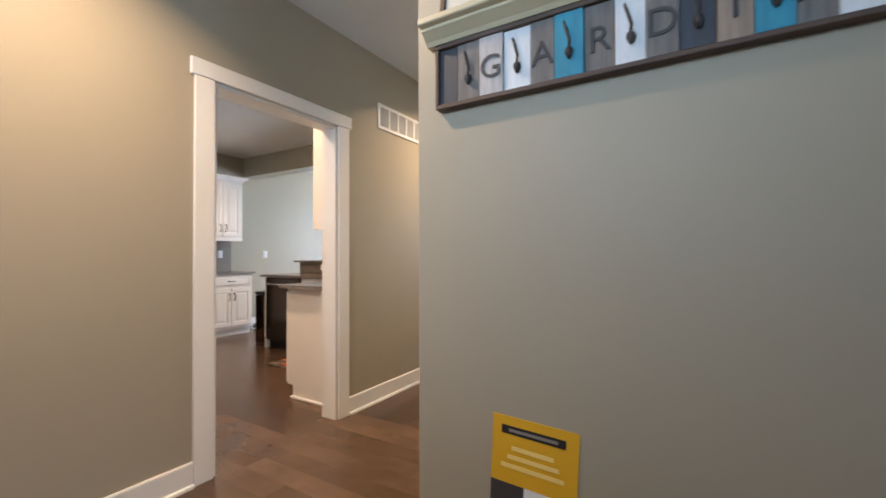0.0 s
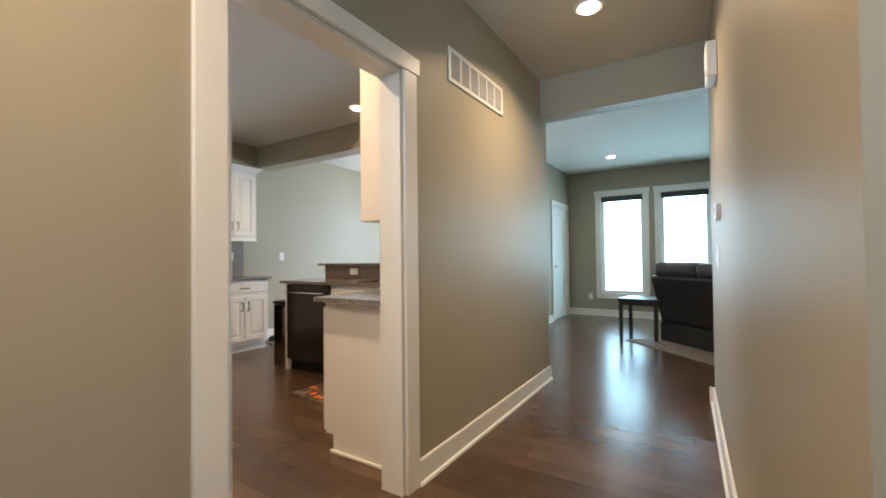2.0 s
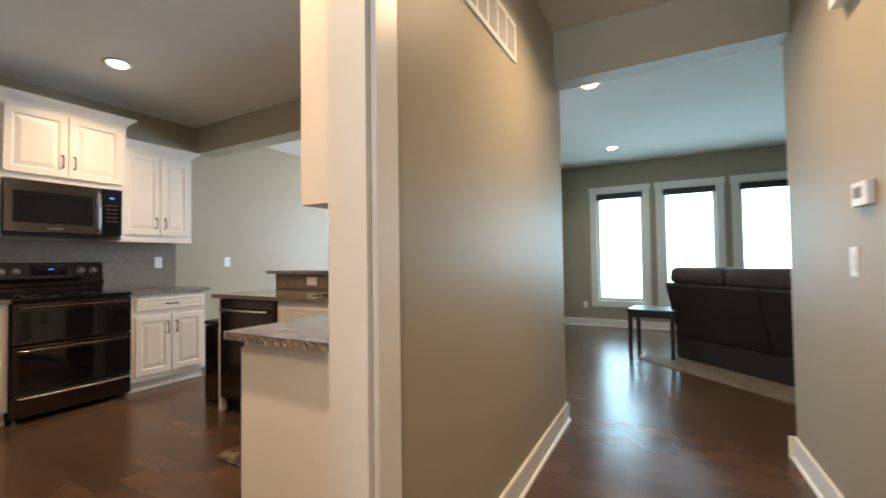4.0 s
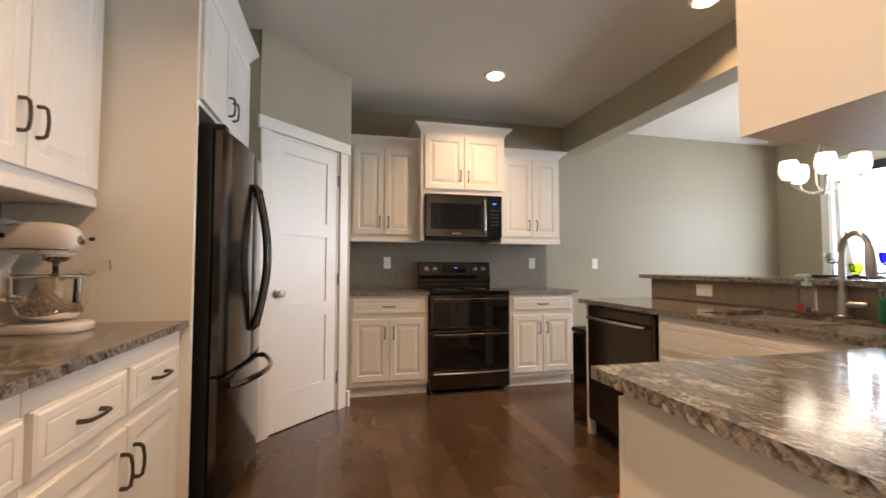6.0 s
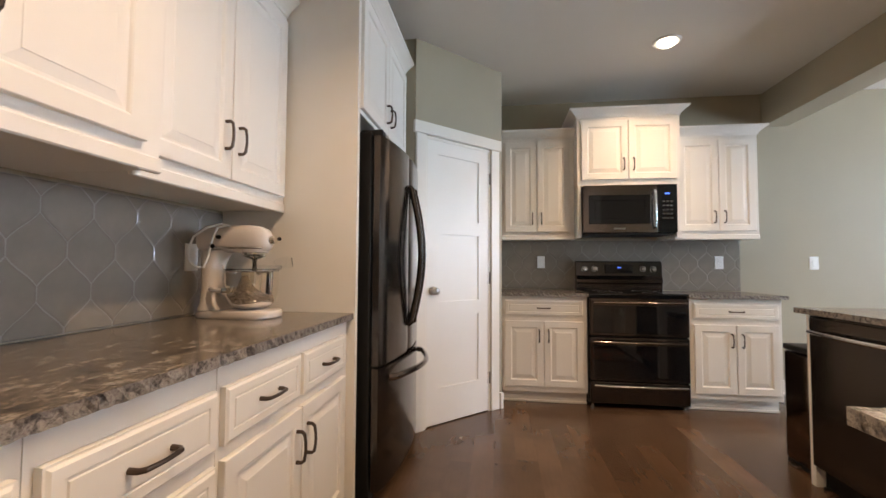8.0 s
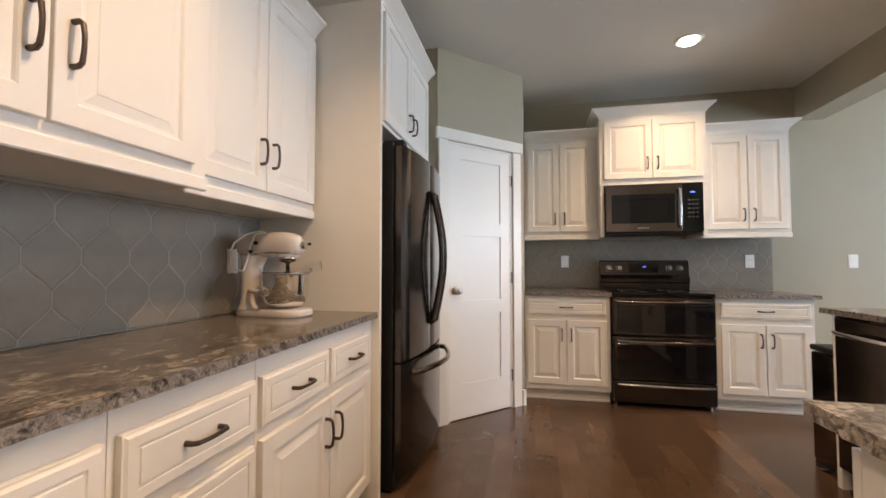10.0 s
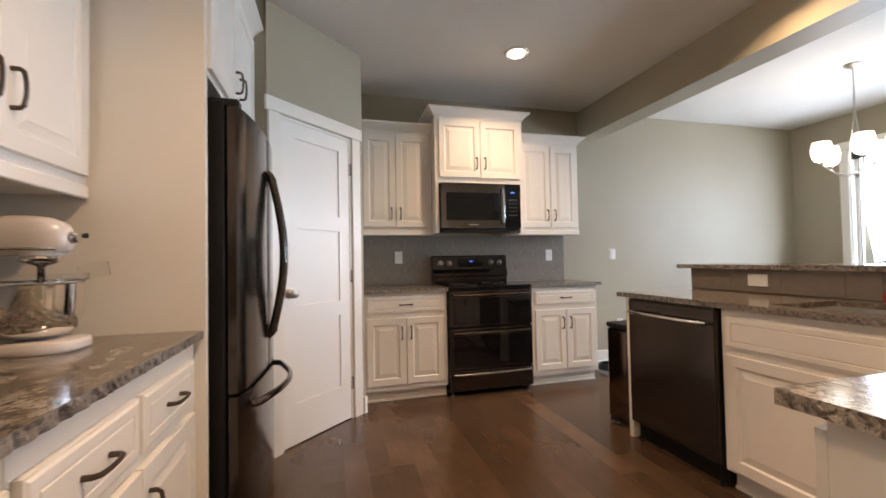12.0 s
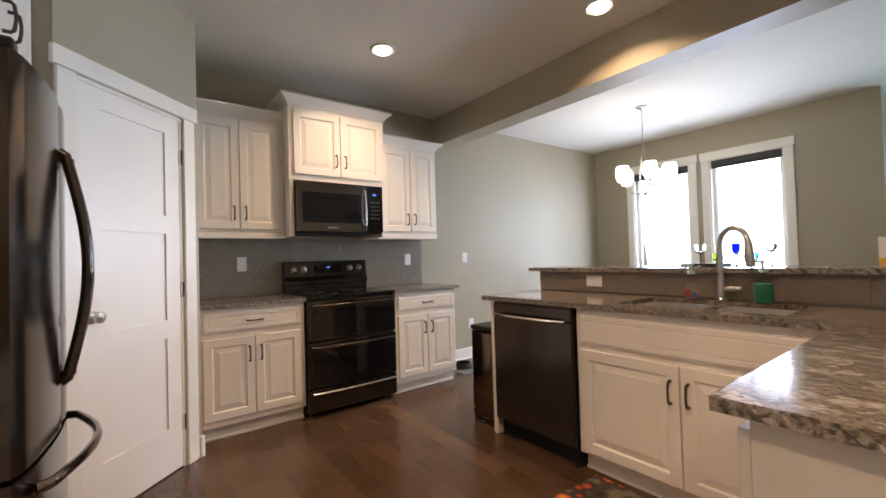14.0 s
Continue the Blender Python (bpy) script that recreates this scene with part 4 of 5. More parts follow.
def mixer():
    m = thing("stand_mixer", pose(-3.262, 0.85, 0.9135, 0, 0, 90) @ Matrix.Diagonal((0.93, 0.93, 0.95, 1)), "pearl white bowl-lift stand mixer with a steel bowl", "mixer")
    # local x points to the room, z up
    bm = bmesh.new()
    out = []
    for i in range(28):
        a = 2 * math.pi * i / 28
        c, s = math.cos(a), math.sin(a)
        out.append((0.0 + 0.185 * math.copysign(abs(c) ** 0.7, c), (0.105 if c > 0 else 0.088) * math.copysign(abs(s) ** 0.6, s)))
    loops = [[bm.verts.new((x * k, y * k, z)) for x, y in out] for k, z in ((0.97, 0.0), (1.0, 0.006), (1.0, 0.022), (0.96, 0.031), (0.80, 0.036))]
    for a, b in zip(loops, loops[1:]):
        for k in range(28):
            bm.faces.new((a[k], a[(k + 1) % 28], b[(k + 1) % 28], b[k]))
    bm.faces.new(loops[0]), bm.faces.new(loops[-1])
    part("base", bm, PEARL, m, smooth=True)

    def loft(rows, seg=18):
        """rows of (x, z, half width, half height, power)"""
        bm = bmesh.new()
        loops = []
        for x, y, z, hw, hh, axis in rows:
            ring = []
            for k in range(seg):
                a = 2 * math.pi * k / seg
                u, v = math.copysign(abs(math.cos(a)) ** 0.75, math.cos(a)), math.copysign(abs(math.sin(a)) ** 0.75, math.sin(a))
                ring.append(bm.verts.new((x, y + hw * u, z + hh * v) if axis == "x" else (x + hh * v, y + hw * u, z)))
            loops.append(ring)
        for a, b in zip(loops, loops[1:]):
            for k in range(seg):
                bm.faces.new((a[k], a[(k + 1) % seg], b[(k + 1) % seg], b[k]))
        bm.faces.new(loops[0]), bm.faces.new(loops[-1])
        return bm
    part("pedestal", loft([(-0.105, 0, 0.033, 0.082, 0.070, "z"), (-0.118, 0, 0.055, 0.066, 0.050, "z"), (-0.128, 0, 0.10, 0.054, 0.037, "z"), (-0.133, 0, 0.17, 0.050, 0.034, "z"), (-0.128, 0, 0.23, 0.053, 0.042, "z"), (-0.115, 0, 0.288, 0.058, 0.062, "z")]), PEARL, m, smooth=True)
    head = part("head", loft([(-0.192, 0, 0.335, 0.026, 0.030, "x"), (-0.184, 0, 0.335, 0.046, 0.046, "x"), (-0.15, 0, 0.337, 0.058, 0.056, "x"), (-0.05, 0, 0.340, 0.061, 0.060, "x"), (0.05, 0, 0.340, 0.060, 0.060, "x"), (0.095, 0, 0.338, 0.055, 0.057, "x"), (0.128, 0, 0.334, 0.043, 0.047, "x"), (0.143, 0, 0.331, 0.026, 0.030, "x"), (0.147, 0, 0.330, 0.010, 0.012, "x")], 24), PEARL, m, smooth=True)
    part("trim_band", loft([(-0.10, 0, 0.300, 0.0605, 0.009, "x"), (0.05, 0, 0.300, 0.0610, 0.009, "x"), (0.095, 0, 0.299, 0.0560, 0.009, "x"), (0.128, 0, 0.299, 0.044, 0.008, "x")]), CHROME, m, "chrome band round the head", smooth=True)
    bm = bmesh.new()
    lathe(bm, [(0.0, 0.300), (0.054, 0.300), (0.055, 0.284), (0.053, 0.280), (0.0, 0.280)], 24, (0.070, 0, 0))
    part("gear_ring", bm, PEARL, m, smooth=True)
    bm = bmesh.new()
    lathe(bm, [(0.0, 0.279), (0.050, 0.279), (0.052, 0.272), (0.048, 0.264), (0.038, 0.258), (0.022, 0.252), (0.014, 0.250), (0.011, 0.246), (0.010, 0.19), (0.0, 0.19)], 24, (0.070, 0, 0))
    part("planetary_hub", bm, CHROME, m, "chrome planetary hub", smooth=True)
    bm = bmesh.new()
    tube(bm, [(0.070, 0, 0.20), (0.070, 0.03, 0.16), (0.070, 0.045, 0.11), (0.070, 0.02, 0.065), (0.070, -0.02, 0.065), (0.070, -0.045, 0.11), (0.070, -0.03, 0.16), (0.070, 0, 0.20)], 0.005, 8)
    part("beater", bm, CHROME, m, smooth=True)
    bm = bmesh.new()
    lathe(bm, [(0.0, 0.040), (0.050, 0.040), (0.074, 0.046), (0.096, 0.066), (0.108, 0.100), (0.111, 0.196), (0.115, 0.199), (0.111, 0.201), (0.107, 0.198), (0.104, 0.102), (0.092, 0.070), (0.070, 0.052), (0.0, 0.046)], 36, (0.060, 0, 0))
    part("bowl", bm, CHROME, m, "polished steel mixing bowl", smooth=True)
    bm = bmesh.new()
    lathe(bm, [(0.113, 0.202), (0.119, 0.210), (0.122, 0.226), (0.120, 0.226), (0.117, 0.211), (0.110, 0.204)], 36, (0.060, 0, 0))
    tube(bm, [(0.160, 0.02, 0.222), (0.185, 0.03, 0.236), (0.215, 0.03, 0.238), (0.232, 0.03, 0.240)], 0.004, 8, flat=6.0)
    sh = part("pouring_shield", bm, CLEAR, m, "clear plastic pouring shield with a chute", smooth=True)
    sh.visible_shadow = False
    for sy in (-1, 1):
        bm = bmesh.new()
        tube(bm, [(-0.105, sy * 0.046, 0.120), (-0.06, sy * 0.088, 0.120), (-0.02, sy * 0.112, 0.120), (0.02, sy * 0.118, 0.120)], [0.011, 0.010, 0.009, 0.008], 10)
        arm = part("bowl_arm", bm, PEARL, m, smooth=True)
        bm = bmesh.new()
        tube(bm, [(0.004, sy * 0.117, 0.120), (0.030, sy * 0.119, 0.120)], 0.013, 12)
        part("clamp", bm, CHROME, arm, "chrome bowl clamp", smooth=True)
    bm = bmesh.new()
    lathe(bm, [(0.0, -0.008), (0.020, -0.008), (0.020, 0.006), (0.016, 0.010), (0.016, 0.022), (0.0, 0.024)], 18)
    hub = part("attachment_hub", bm, CHROME, m, "chrome attachment hub", smooth=True)
    hub.matrix_local = pose(0.145, 0, 0.334, 0, 90, 0)
    bm = bmesh.new()
    tube(bm, [(0.165, 0.016, 0.340), (0.168, 0.034, 0.342)], [0.005, 0.009], 10)
    part("attachment_knob", bm, BLACK, m, smooth=True)
    for kx, kz in ((-0.062, 0.345), (-0.092, 0.306)):
        bm = bmesh.new()
        lathe(bm, [(0.0, 0.0), (0.009, 0.0), (0.009, 0.012), (0.0, 0.015)], 12)
        for sy in (-1, 1):
            part("speed_knob", bm.copy(), BLACK, m, "black speed knob").matrix_local = pose(kx, sy * 0.059, kz, -90 * sy, 0, 0)
        bm.free()
    bm = bmesh.new()
    tube(bm, [(-0.02, -0.05, 0.392), (-0.05, -0.062, 0.400), (-0.11, -0.075, 0.385), (-0.165, -0.085, 0.345), (-0.190, -0.085, 0.29), (-0.182, -0.08, 0.24), (-0.150, -0.075, 0.215), (-0.125, -0.07, 0.215), (-0.105, -0.07, 0.26), (-0.09, -0.068, 0.33), (-0.07, -0.062, 0.385), (-0.03, -0.055, 0.394)], 0.0045, 8)
    part("cord", bm, WHITEPLASTIC, m, "white power cord looped over the head", smooth=True)


mixer()


# ---- floor things in the kitchen ----
def trash_can():
    t = thing("trash_can", pose(-4.29, 3.785, 0), "slim black stainless step trash can", "trash can")
    part("body", a_box(-0.105, 0.105, -0.19, 0.17, 0.025, 0.645, 0.018, 3), DARKSTEEL, t, smooth=True)
    part("lid", a_box(-0.108, 0.108, -0.193, 0.173, 0.650, 0.685, 0.014, 3), BLACK, t, "black lid", smooth=True)
    part("base", a_box(-0.10, 0.10, -0.185, 0.165, 0.0, 0.0245, 0.005), BLACK, t)
    part("pedal", a_box(-0.03, 0.03, -0.225, -0.19, 0.012, 0.022, 0.003), STEEL, t, "steel pedal")


trash_can()
bowl = thing("pet_bowl", pose(-5.50, 4.42, 0), "dark pet bowl on a grey mat", "pet bowl")
bm = bmesh.new()
lathe(bm, [(0.0, 0.006), (0.095, 0.006), (0.098, 0.012), (0.080, 0.062), (0.074, 0.064), (0.070, 0.058), (0.075, 0.018), (0.0, 0.016)], 28)
part("dish", bm, BLACK, bowl, smooth=True)
part("mat", a_box(-0.16, 0.22, -0.16, 0.30, 0.0003, 0.005, 0.002), plain("grey_rubber", (0.16, 0.165, 0.17), 0.7), bowl, "grey rubber mat")


def rug_mat():
    m, n, l, b = nodes_of("floral_mat")
    v = coords(n, l)
    vo = n.new("ShaderNodeTexVoronoi")
    vo.inputs["Scale"].default_value = 11.0
    l.new(v, vo.inputs["Vector"])
    col = ramp(n, l, vo.outputs["Distance"], [(0.0, (0.60, 0.34, 0.03)), (0.20, (0.55, 0.16, 0.02)), (0.36, (0.40, 0.06, 0.015)), (0.44, (0.025, 0.018, 0.015)), (0.62, (0.06, 0.045, 0.032)), (0.75, (0.16, 0.13, 0.08))])
    l.new(col, b.inputs["Base Color"])
    b.inputs["Roughness"].default_value = 0.95
    bump(n, l, b, noise_node(n, l, v, 300.0), 0.6, 0.002)
    return m


bm = bmesh.new()
nx, ny = 40, 22
grid = [[bm.verts.new((0.80 * i / nx, 0.52 * j / ny, 0.009 + 0.0015 * noise.noise(Vector((i * 0.3, j * 0.3, 2))))) for j in range(ny + 1)] for i in range(nx + 1)]
for i in range(nx):
    for j in range(ny):
        bm.faces.new((grid[i][j], grid[i + 1][j], grid[i + 1][j + 1], grid[i][j + 1]))
ext = bmesh.ops.extrude_face_region(bm, geom=bm.faces[:])
for v in ext["geom"]:
    if isinstance(v, bmesh.types.BMVert):
        v.co.z = 0.0006
mat_ob = tagged(part("kitchen_mat", bm, rug_mat()), "dark kitchen mat with an orange and yellow floral pattern", "rug")
mat_ob.matrix_world = pose(-3.39, 3.045, 0, 0, 0, -3)


# ---- chandelier and dining ----
def chandelier():
    c = thing("chandelier", pose(-4.27, 6.0, 2.74) @ Matrix.Diagonal((0.93, 0.93, 1.05, 1)), "brushed nickel five-arm chandelier with white glass shades, lit", "chandelier")
    bm = bmesh.new()
    lathe(bm, [(0.0, -0.028), (0.02, -0.028), (0.060, -0.012), (0.064, -0.0005), (0.0, -0.0005)], 24)
    part("canopy", bm, NICKEL, c, smooth=True)
    bm = bmesh.new()
    tube(bm, [(0, 0, -0.02), (0, 0, -0.40)], 0.007, 8)
    lathe(bm, [(0.0, -0.385), (0.013, -0.39), (0.016, -0.41), (0.010, -0.43), (0.0, -0.432)], 14)
    part("stem", bm, NICKEL, c, smooth=True)
    for sx in (-1, 1):
        bm = bmesh.new()
        tube(bm, [(sx * 0.006, 0, -0.42), (sx * 0.018, 0, -0.50), (sx * 0.040, 0, -0.62), (sx * 0.052, 0, -0.74), (sx * 0.046, 0, -0.83), (sx * 0.012, 0, -0.885)], 0.007, 8, flat=0.5)
        part("strap", bm, NICKEL, c, smooth=True)
    bm = bmesh.new()
    lathe(bm, [(0.0, -0.925), (0.008, -0.92), (0.014, -0.905), (0.024, -0.89), (0.018, -0.872), (0.0, -0.868)], 16)
    part("finial", bm, NICKEL, c, smooth=True)
    for i in range(5):
        a = 2 * math.pi * (i + 0.3) / 5
        d = Vector((math.cos(a), math.sin(a), 0))
        bm = bmesh.new()
        tube(bm, [d * 0.012 + Vector((0, 0, -0.885)), d * 0.08 + Vector((0, 0, -0.895)), d * 0.16 + Vector((0, 0, -0.878)), d * 0.225 + Vector((0, 0, -0.835)), d * 0.255 + Vector((0, 0, -0.795))], 0.0085, 8, flat=0.6)
        arm = part("arm", bm, NICKEL, c, smooth=True)
        p = d * 0.258
        bm = bmesh.new()
        lathe(bm, [(0.0, -0.80), (0.022, -0.795), (0.026, -0.78), (0.0, -0.778)], 16, (p.x, p.y, 0))
        part("cup", bm, NICKEL, arm, smooth=True)
        bm = bmesh.new()
        lathe(bm, [(0.022, -0.777), (0.052, -0.768), (0.073, -0.730), (0.078, -0.685), (0.072, -0.640), (0.064, -0.615), (0.060, -0.615), (0.068, -0.640), (0.074, -0.685), (0.069, -0.730), (0.049, -0.764), (0.022, -0.773)], 24, (p.x, p.y, 0))
        s = part("shade", bm, SHADEGLOW, c, "glowing white glass shade", smooth=True)
        s.visible_shadow = False


chandelier()
DARKWOOD = plain("espresso_wood", (0.018, 0.012, 0.010), 0.35, vary=0.2, stretch=(1, 1, 8))
for cx, cy in ((-4.48, 5.55), (-3.75, 5.60)):
    ch = thing("dining_chair", pose(cx, cy, 0), "dark espresso wooden dining chair behind the bar", "chair", "dining chairs")
    for lx in (-0.19, 0.19):
        for ly in (-0.19, 0.19):
            part("leg", a_box(lx - 0.018, lx + 0.018, ly - 0.018, ly + 0.018, 0, 0.44 if ly > 0 else 0.985, 0.003), DARKWOOD, ch)
    part("seat", a_box(-0.22, 0.22, -0.17, 0.22, 0.441, 0.475, 0.008, 2), DARKWOOD, ch)
    part("top_rail", a_box(-0.23, 0.23, -0.208, -0.172, 0.986, 1.055, 0.008, 2), DARKWOOD, ch)
    for k in range(4):
        part("back_slat", a_box(-0.13 + k * 0.075, -0.095 + k * 0.075, -0.197, -0.183, 0.476, 0.985), DARKWOOD, ch)


# ---- on the bar ----
BLUEG = glass_mat("cobalt_glass", (0.02, 0.04, 0.75), 0.05)
TEALG = glass_mat("teal_glass", (0.15, 0.62, 0.60), 0.05)
CLRG = glass_mat("clear_glass", (0.92, 0.97, 0.97), 0.02)
LIMEG = glass_mat("lime_glass", (0.45, 0.62, 0.08), 0.08)
BAR = 1.0835


def holder(x, y, stem, glass, r, h, label, tilt=0.0):
    g = thing("candle_holder", pose(x, y, BAR), label, "candle holder", "candle holders on the bar")
    bm = bmesh.new()
    lathe(bm, [(0.0, 0.0), (0.030, 0.0), (0.030, 0.003), (0.004, 0.006), (0.003, stem - 0.012), (r * 0.75, stem - 0.004), (r * 0.75, stem), (0.0, stem)], 18)
    part("stem", bm, BLACK, g, smooth=True)
    bm = bmesh.new()
    lathe(bm, [(0.0, stem + 0.0005), (r * 0.7, stem + 0.0005), (r, stem + h * 0.35), (r, stem + h), (r - 0.0025, stem + h), (r - 0.003, stem + h * 0.35), (r * 0.65, stem + 0.005), (0.0, stem + 0.005)], 20)
    part("cup", bm, glass, g, smooth=True)


tray = tagged(part("tray", a_box(-3.25, -3.00, 4.36, 4.475, BAR, BAR + 0.016, 0.004), BLACK), "long black tray on the bar top", "tray")
holder(-3.105, 4.30, 0.085, CLRG, 0.031, 0.045, "clear glass candle cup on a black stem")
holder(-3.015, 4.31, 0.025, LIMEG, 0.026, 0.05, "lime green glass candle cup on the bar")
holder(-2.955, 4.40, 0.075, BLUEG, 0.022, 0.055, "cobalt blue glass candle cup on a stem")
holder(-2.865, 4.34, 0.030, TEALG, 0.034, 0.045, "teal glass candle cup on the bar")
holder(-2.785, 4.38, 0.085, CLRG, 0.030, 0.04, "clear glass candle cup on a tall stem")
card = thing("card", pose(-2.33, 4.38, BAR, 0, 0, 8), "white folded card with a yellow foot on the bar", "card")
part("sheet", side_prism(bmesh.new(), [(-0.02, 0), (-0.018, 0), (0.0, 0.13), (0.018, 0), (0.02, 0), (0.001, 0.134), (-0.001, 0.134)], -0.05, 0.10), WHITEPLASTIC, card)
part("yellow_band", side_prism(bmesh.new(), [(-0.0215, 0.002), (-0.0205, 0.002), (-0.0155, 0.036), (-0.0165, 0.036)], -0.05, 0.10), plain("yellow_print", (0.75, 0.42, 0.02), 0.5), card)


# ---- hall: vent, chime, thermostat ----
vent = thing("return_vent", EAST_FACE(HALLX, 2.80) @ UP(2.165), "white return air grille high on the hall wall", "vent")
vw, vh = 0.755, 0.205
bm = bmesh.new()
for a in ((0, vw, 0, 0.026), (0, vw, vh - 0.026, vh), (0, 0.026, 0.0262, vh - 0.0262), (vw - 0.026, vw, 0.0262, vh - 0.0262)):
    box(bm, a[0], a[1], -0.010, -0.0005, a[2], a[3], 0.002)
part("frame", bm, TRIM, vent)
# shade behind the louvres is put into this grey; screen and print reuse it
part("backing", a_box(0.027, vw - 0.027, -0.003, -0.0007, 0.027, vh - 0.027), plain("grille_shadow", (0.25, 0.235, 0.21), 0.7), vent)
for i in range(1, 6):
    part("divider", a_box(0.026 + (vw - 0.052) * i / 6 - 0.008, 0.026 + (vw - 0.052) * i / 6 + 0.008, -0.009, -0.0032, 0.0265, vh - 0.0265), TRIM, vent)
# louvres are greyer than the frame and dividers
for i in range(12):
    z = 0.033 + i * 0.0125
    sl = part("louvre", side_prism(bmesh.new(), [(-0.0035, z), (-0.0065, z + 0.009), (-0.0058, z + 0.0095), (-0.0032, z + 0.001)], 0.027, vw - 0.027), plain("louvre_grey", (0.42, 0.40, 0.36), 0.5) if "louvre_grey" not in bpy.data.materials else bpy.data.materials["louvre_grey"], vent)

EASTW = WEST_FACE(-0.365, 4.56) @ pose(0, 0, 0, 0, 0, 1.71)
chime = thing("door_chime", EASTW @ pose(0.87, 0, 2.13), "white door chime box high on the hall wall", "door chime")
part("cover", a_box(0, 0.20, -0.055, -0.0005, 0, 0.20, 0.010, 2), WHITEPLASTIC, chime)
part("grille", a_box(0.03, 0.17, -0.0575, -0.0545, 0.03, 0.05), bpy.data.materials["grille_shadow"], chime)
thermo = thing("thermostat", EASTW @ pose(0.92, 0, 1.335), "white thermostat on the hall wall", "thermostat")
part("case", a_box(0, 0.13, -0.026, -0.0005, 0, 0.09, 0.006, 2), WHITEPLASTIC, thermo)
part("screen", a_box(0.025, 0.09, -0.0275, -0.0255, 0.03, 0.07), bpy.data.materials["grille_shadow"], thermo)
wall_plate(EASTW @ pose(0.86, 0, 1.13), "white light switch on the hall wall", "switch")


# ---- letter sign, ledge and flyer by the entry ----
WALNUT = plain("weathered_walnut", (0.075, 0.045, 0.028), 0.6, vary=0.35, scale=6.0, stretch=(1, 6, 6), relief=0.4)
GREYWOOD = plain("grey_barn_wood", (0.16, 0.145, 0.13), 0.7, vary=0.35, scale=9.0, stretch=(8, 1, 1), relief=0.4)
WHITEWOOD = plain("whitewashed_wood", (0.66, 0.68, 0.68), 0.6, vary=0.12, scale=9.0, stretch=(8, 1, 1), relief=0.3)
TEALWOOD = plain("teal_painted_wood", (0.03, 0.24, 0.34), 0.6, vary=0.2, scale=9.0, stretch=(8, 1, 1), relief=0.3)
NAVYWOOD = plain("charcoal_wood", (0.028, 0.032, 0.042), 0.55, vary=0.3, scale=9.0, stretch=(8, 1, 1), relief=0.3)
TANWOOD = plain("tan_wood", (0.27, 0.20, 0.145), 0.6, vary=0.25, scale=9.0, stretch=(8, 1, 1), relief=0.3)
PALEWOOD = plain("pale_barn_wood", (0.42, 0.40, 0.38), 0.65, vary=0.3, scale=9.0, stretch=(8, 1, 1), relief=0.4)
INK = plain("dark_letter_paint", (0.022, 0.018, 0.016), 0.5)


def text_mesh(body, size, m, material, parent, name="letter"):
    cu = bpy.data.curves.new(name, "FONT")
    cu.body, cu.size, cu.extrude, cu.align_x = body, size, 0.0015, "CENTER"
    tmp = bpy.data.objects.new(name, cu)
    me = bpy.data.meshes.new_from_object(tmp)
    bpy.data.objects.remove(tmp)
    me.materials.clear()
    me.materials.append(material)
    ob = new(name, me)
    ob.parent = parent
    ob.matrix_local = m
    return ob


SIGNW = 1.385
sign = thing("letter_sign", SOUTH_FACE(-0.184, SIGNW) @ UP(1.598), "wooden board of coloured blocks with carved letters", "sign")
L = 1.62
for a, b, c, d in ((0, L, 0, 0.014), (0, 0.012, 0.0142, 0.186), (L - 0.012, L, 0.0142, 0.186), (0, L, 0.1862, 0.20)):
    part("frame_bar", a_box(a, b, -0.034, -0.0005, c, d, 0.002), WALNUT, sign, "dark walnut frame")
BLOCKS = [(0.012, 0.075, NAVYWOOD, ""), (0.076, 0.150, GREYWOOD, "*"), (0.151, 0.225, PALEWOOD, "G"), (0.226, 0.305, WHITEWOOD, "*"), (0.306, 0.372, GREYWOOD, "A"), (0.373, 0.448, TEALWOOD, "*"),
          (0.449, 0.522, GREYWOOD, "R"), (0.523, 0.592, WHITEWOOD, "*"), (0.593, 0.660, GREYWOOD, "D"), (0.661, 0.733, NAVYWOOD, "*"), (0.734, 0.800, TANWOOD, "I"), (0.801, 0.868, TEALWOOD, "*"),
          (0.869, 0.934, GREYWOOD, "N"), (0.935, 1.02, WHITEWOOD, "*"), (1.021, 1.31, GREYWOOD, ""), (1.311, 1.607, TANWOOD, "")]
for k, (a, b, mt, mark) in enumerate(BLOCKS):
    deep = -0.022 - 0.004 * (k % 3)
    blk = part("block", a_box(a, b - 0.0005, deep, -0.0007, 0.0145, 0.1855, 0.0015), mt, sign)
    cxk = (a + b) / 2
    if mark == "*":
        bm = bmesh.new()
        tube(bm, [(cxk - 0.012, deep - 0.004, 0.160), (cxk - 0.004, deep - 0.008, 0.135), (cxk + 0.004, deep - 0.008, 0.105), (cxk, deep - 0.005, 0.085)], [0.003, 0.004, 0.004, 0.003], 8)
        lathe(bm, [(0.0, 0.055), (0.006, 0.062), (0.011, 0.074), (0.009, 0.084), (0.0, 0.088)], 10, (cxk + 0.002, deep - 0.007, 0))
        part("hook", bm, INK, blk, "dark iron hook", smooth=True)
    elif mark:
        text_mesh(mark, 0.095, pose(cxk, deep - 0.0022, 0.062, 90, 0, 0), INK, blk)

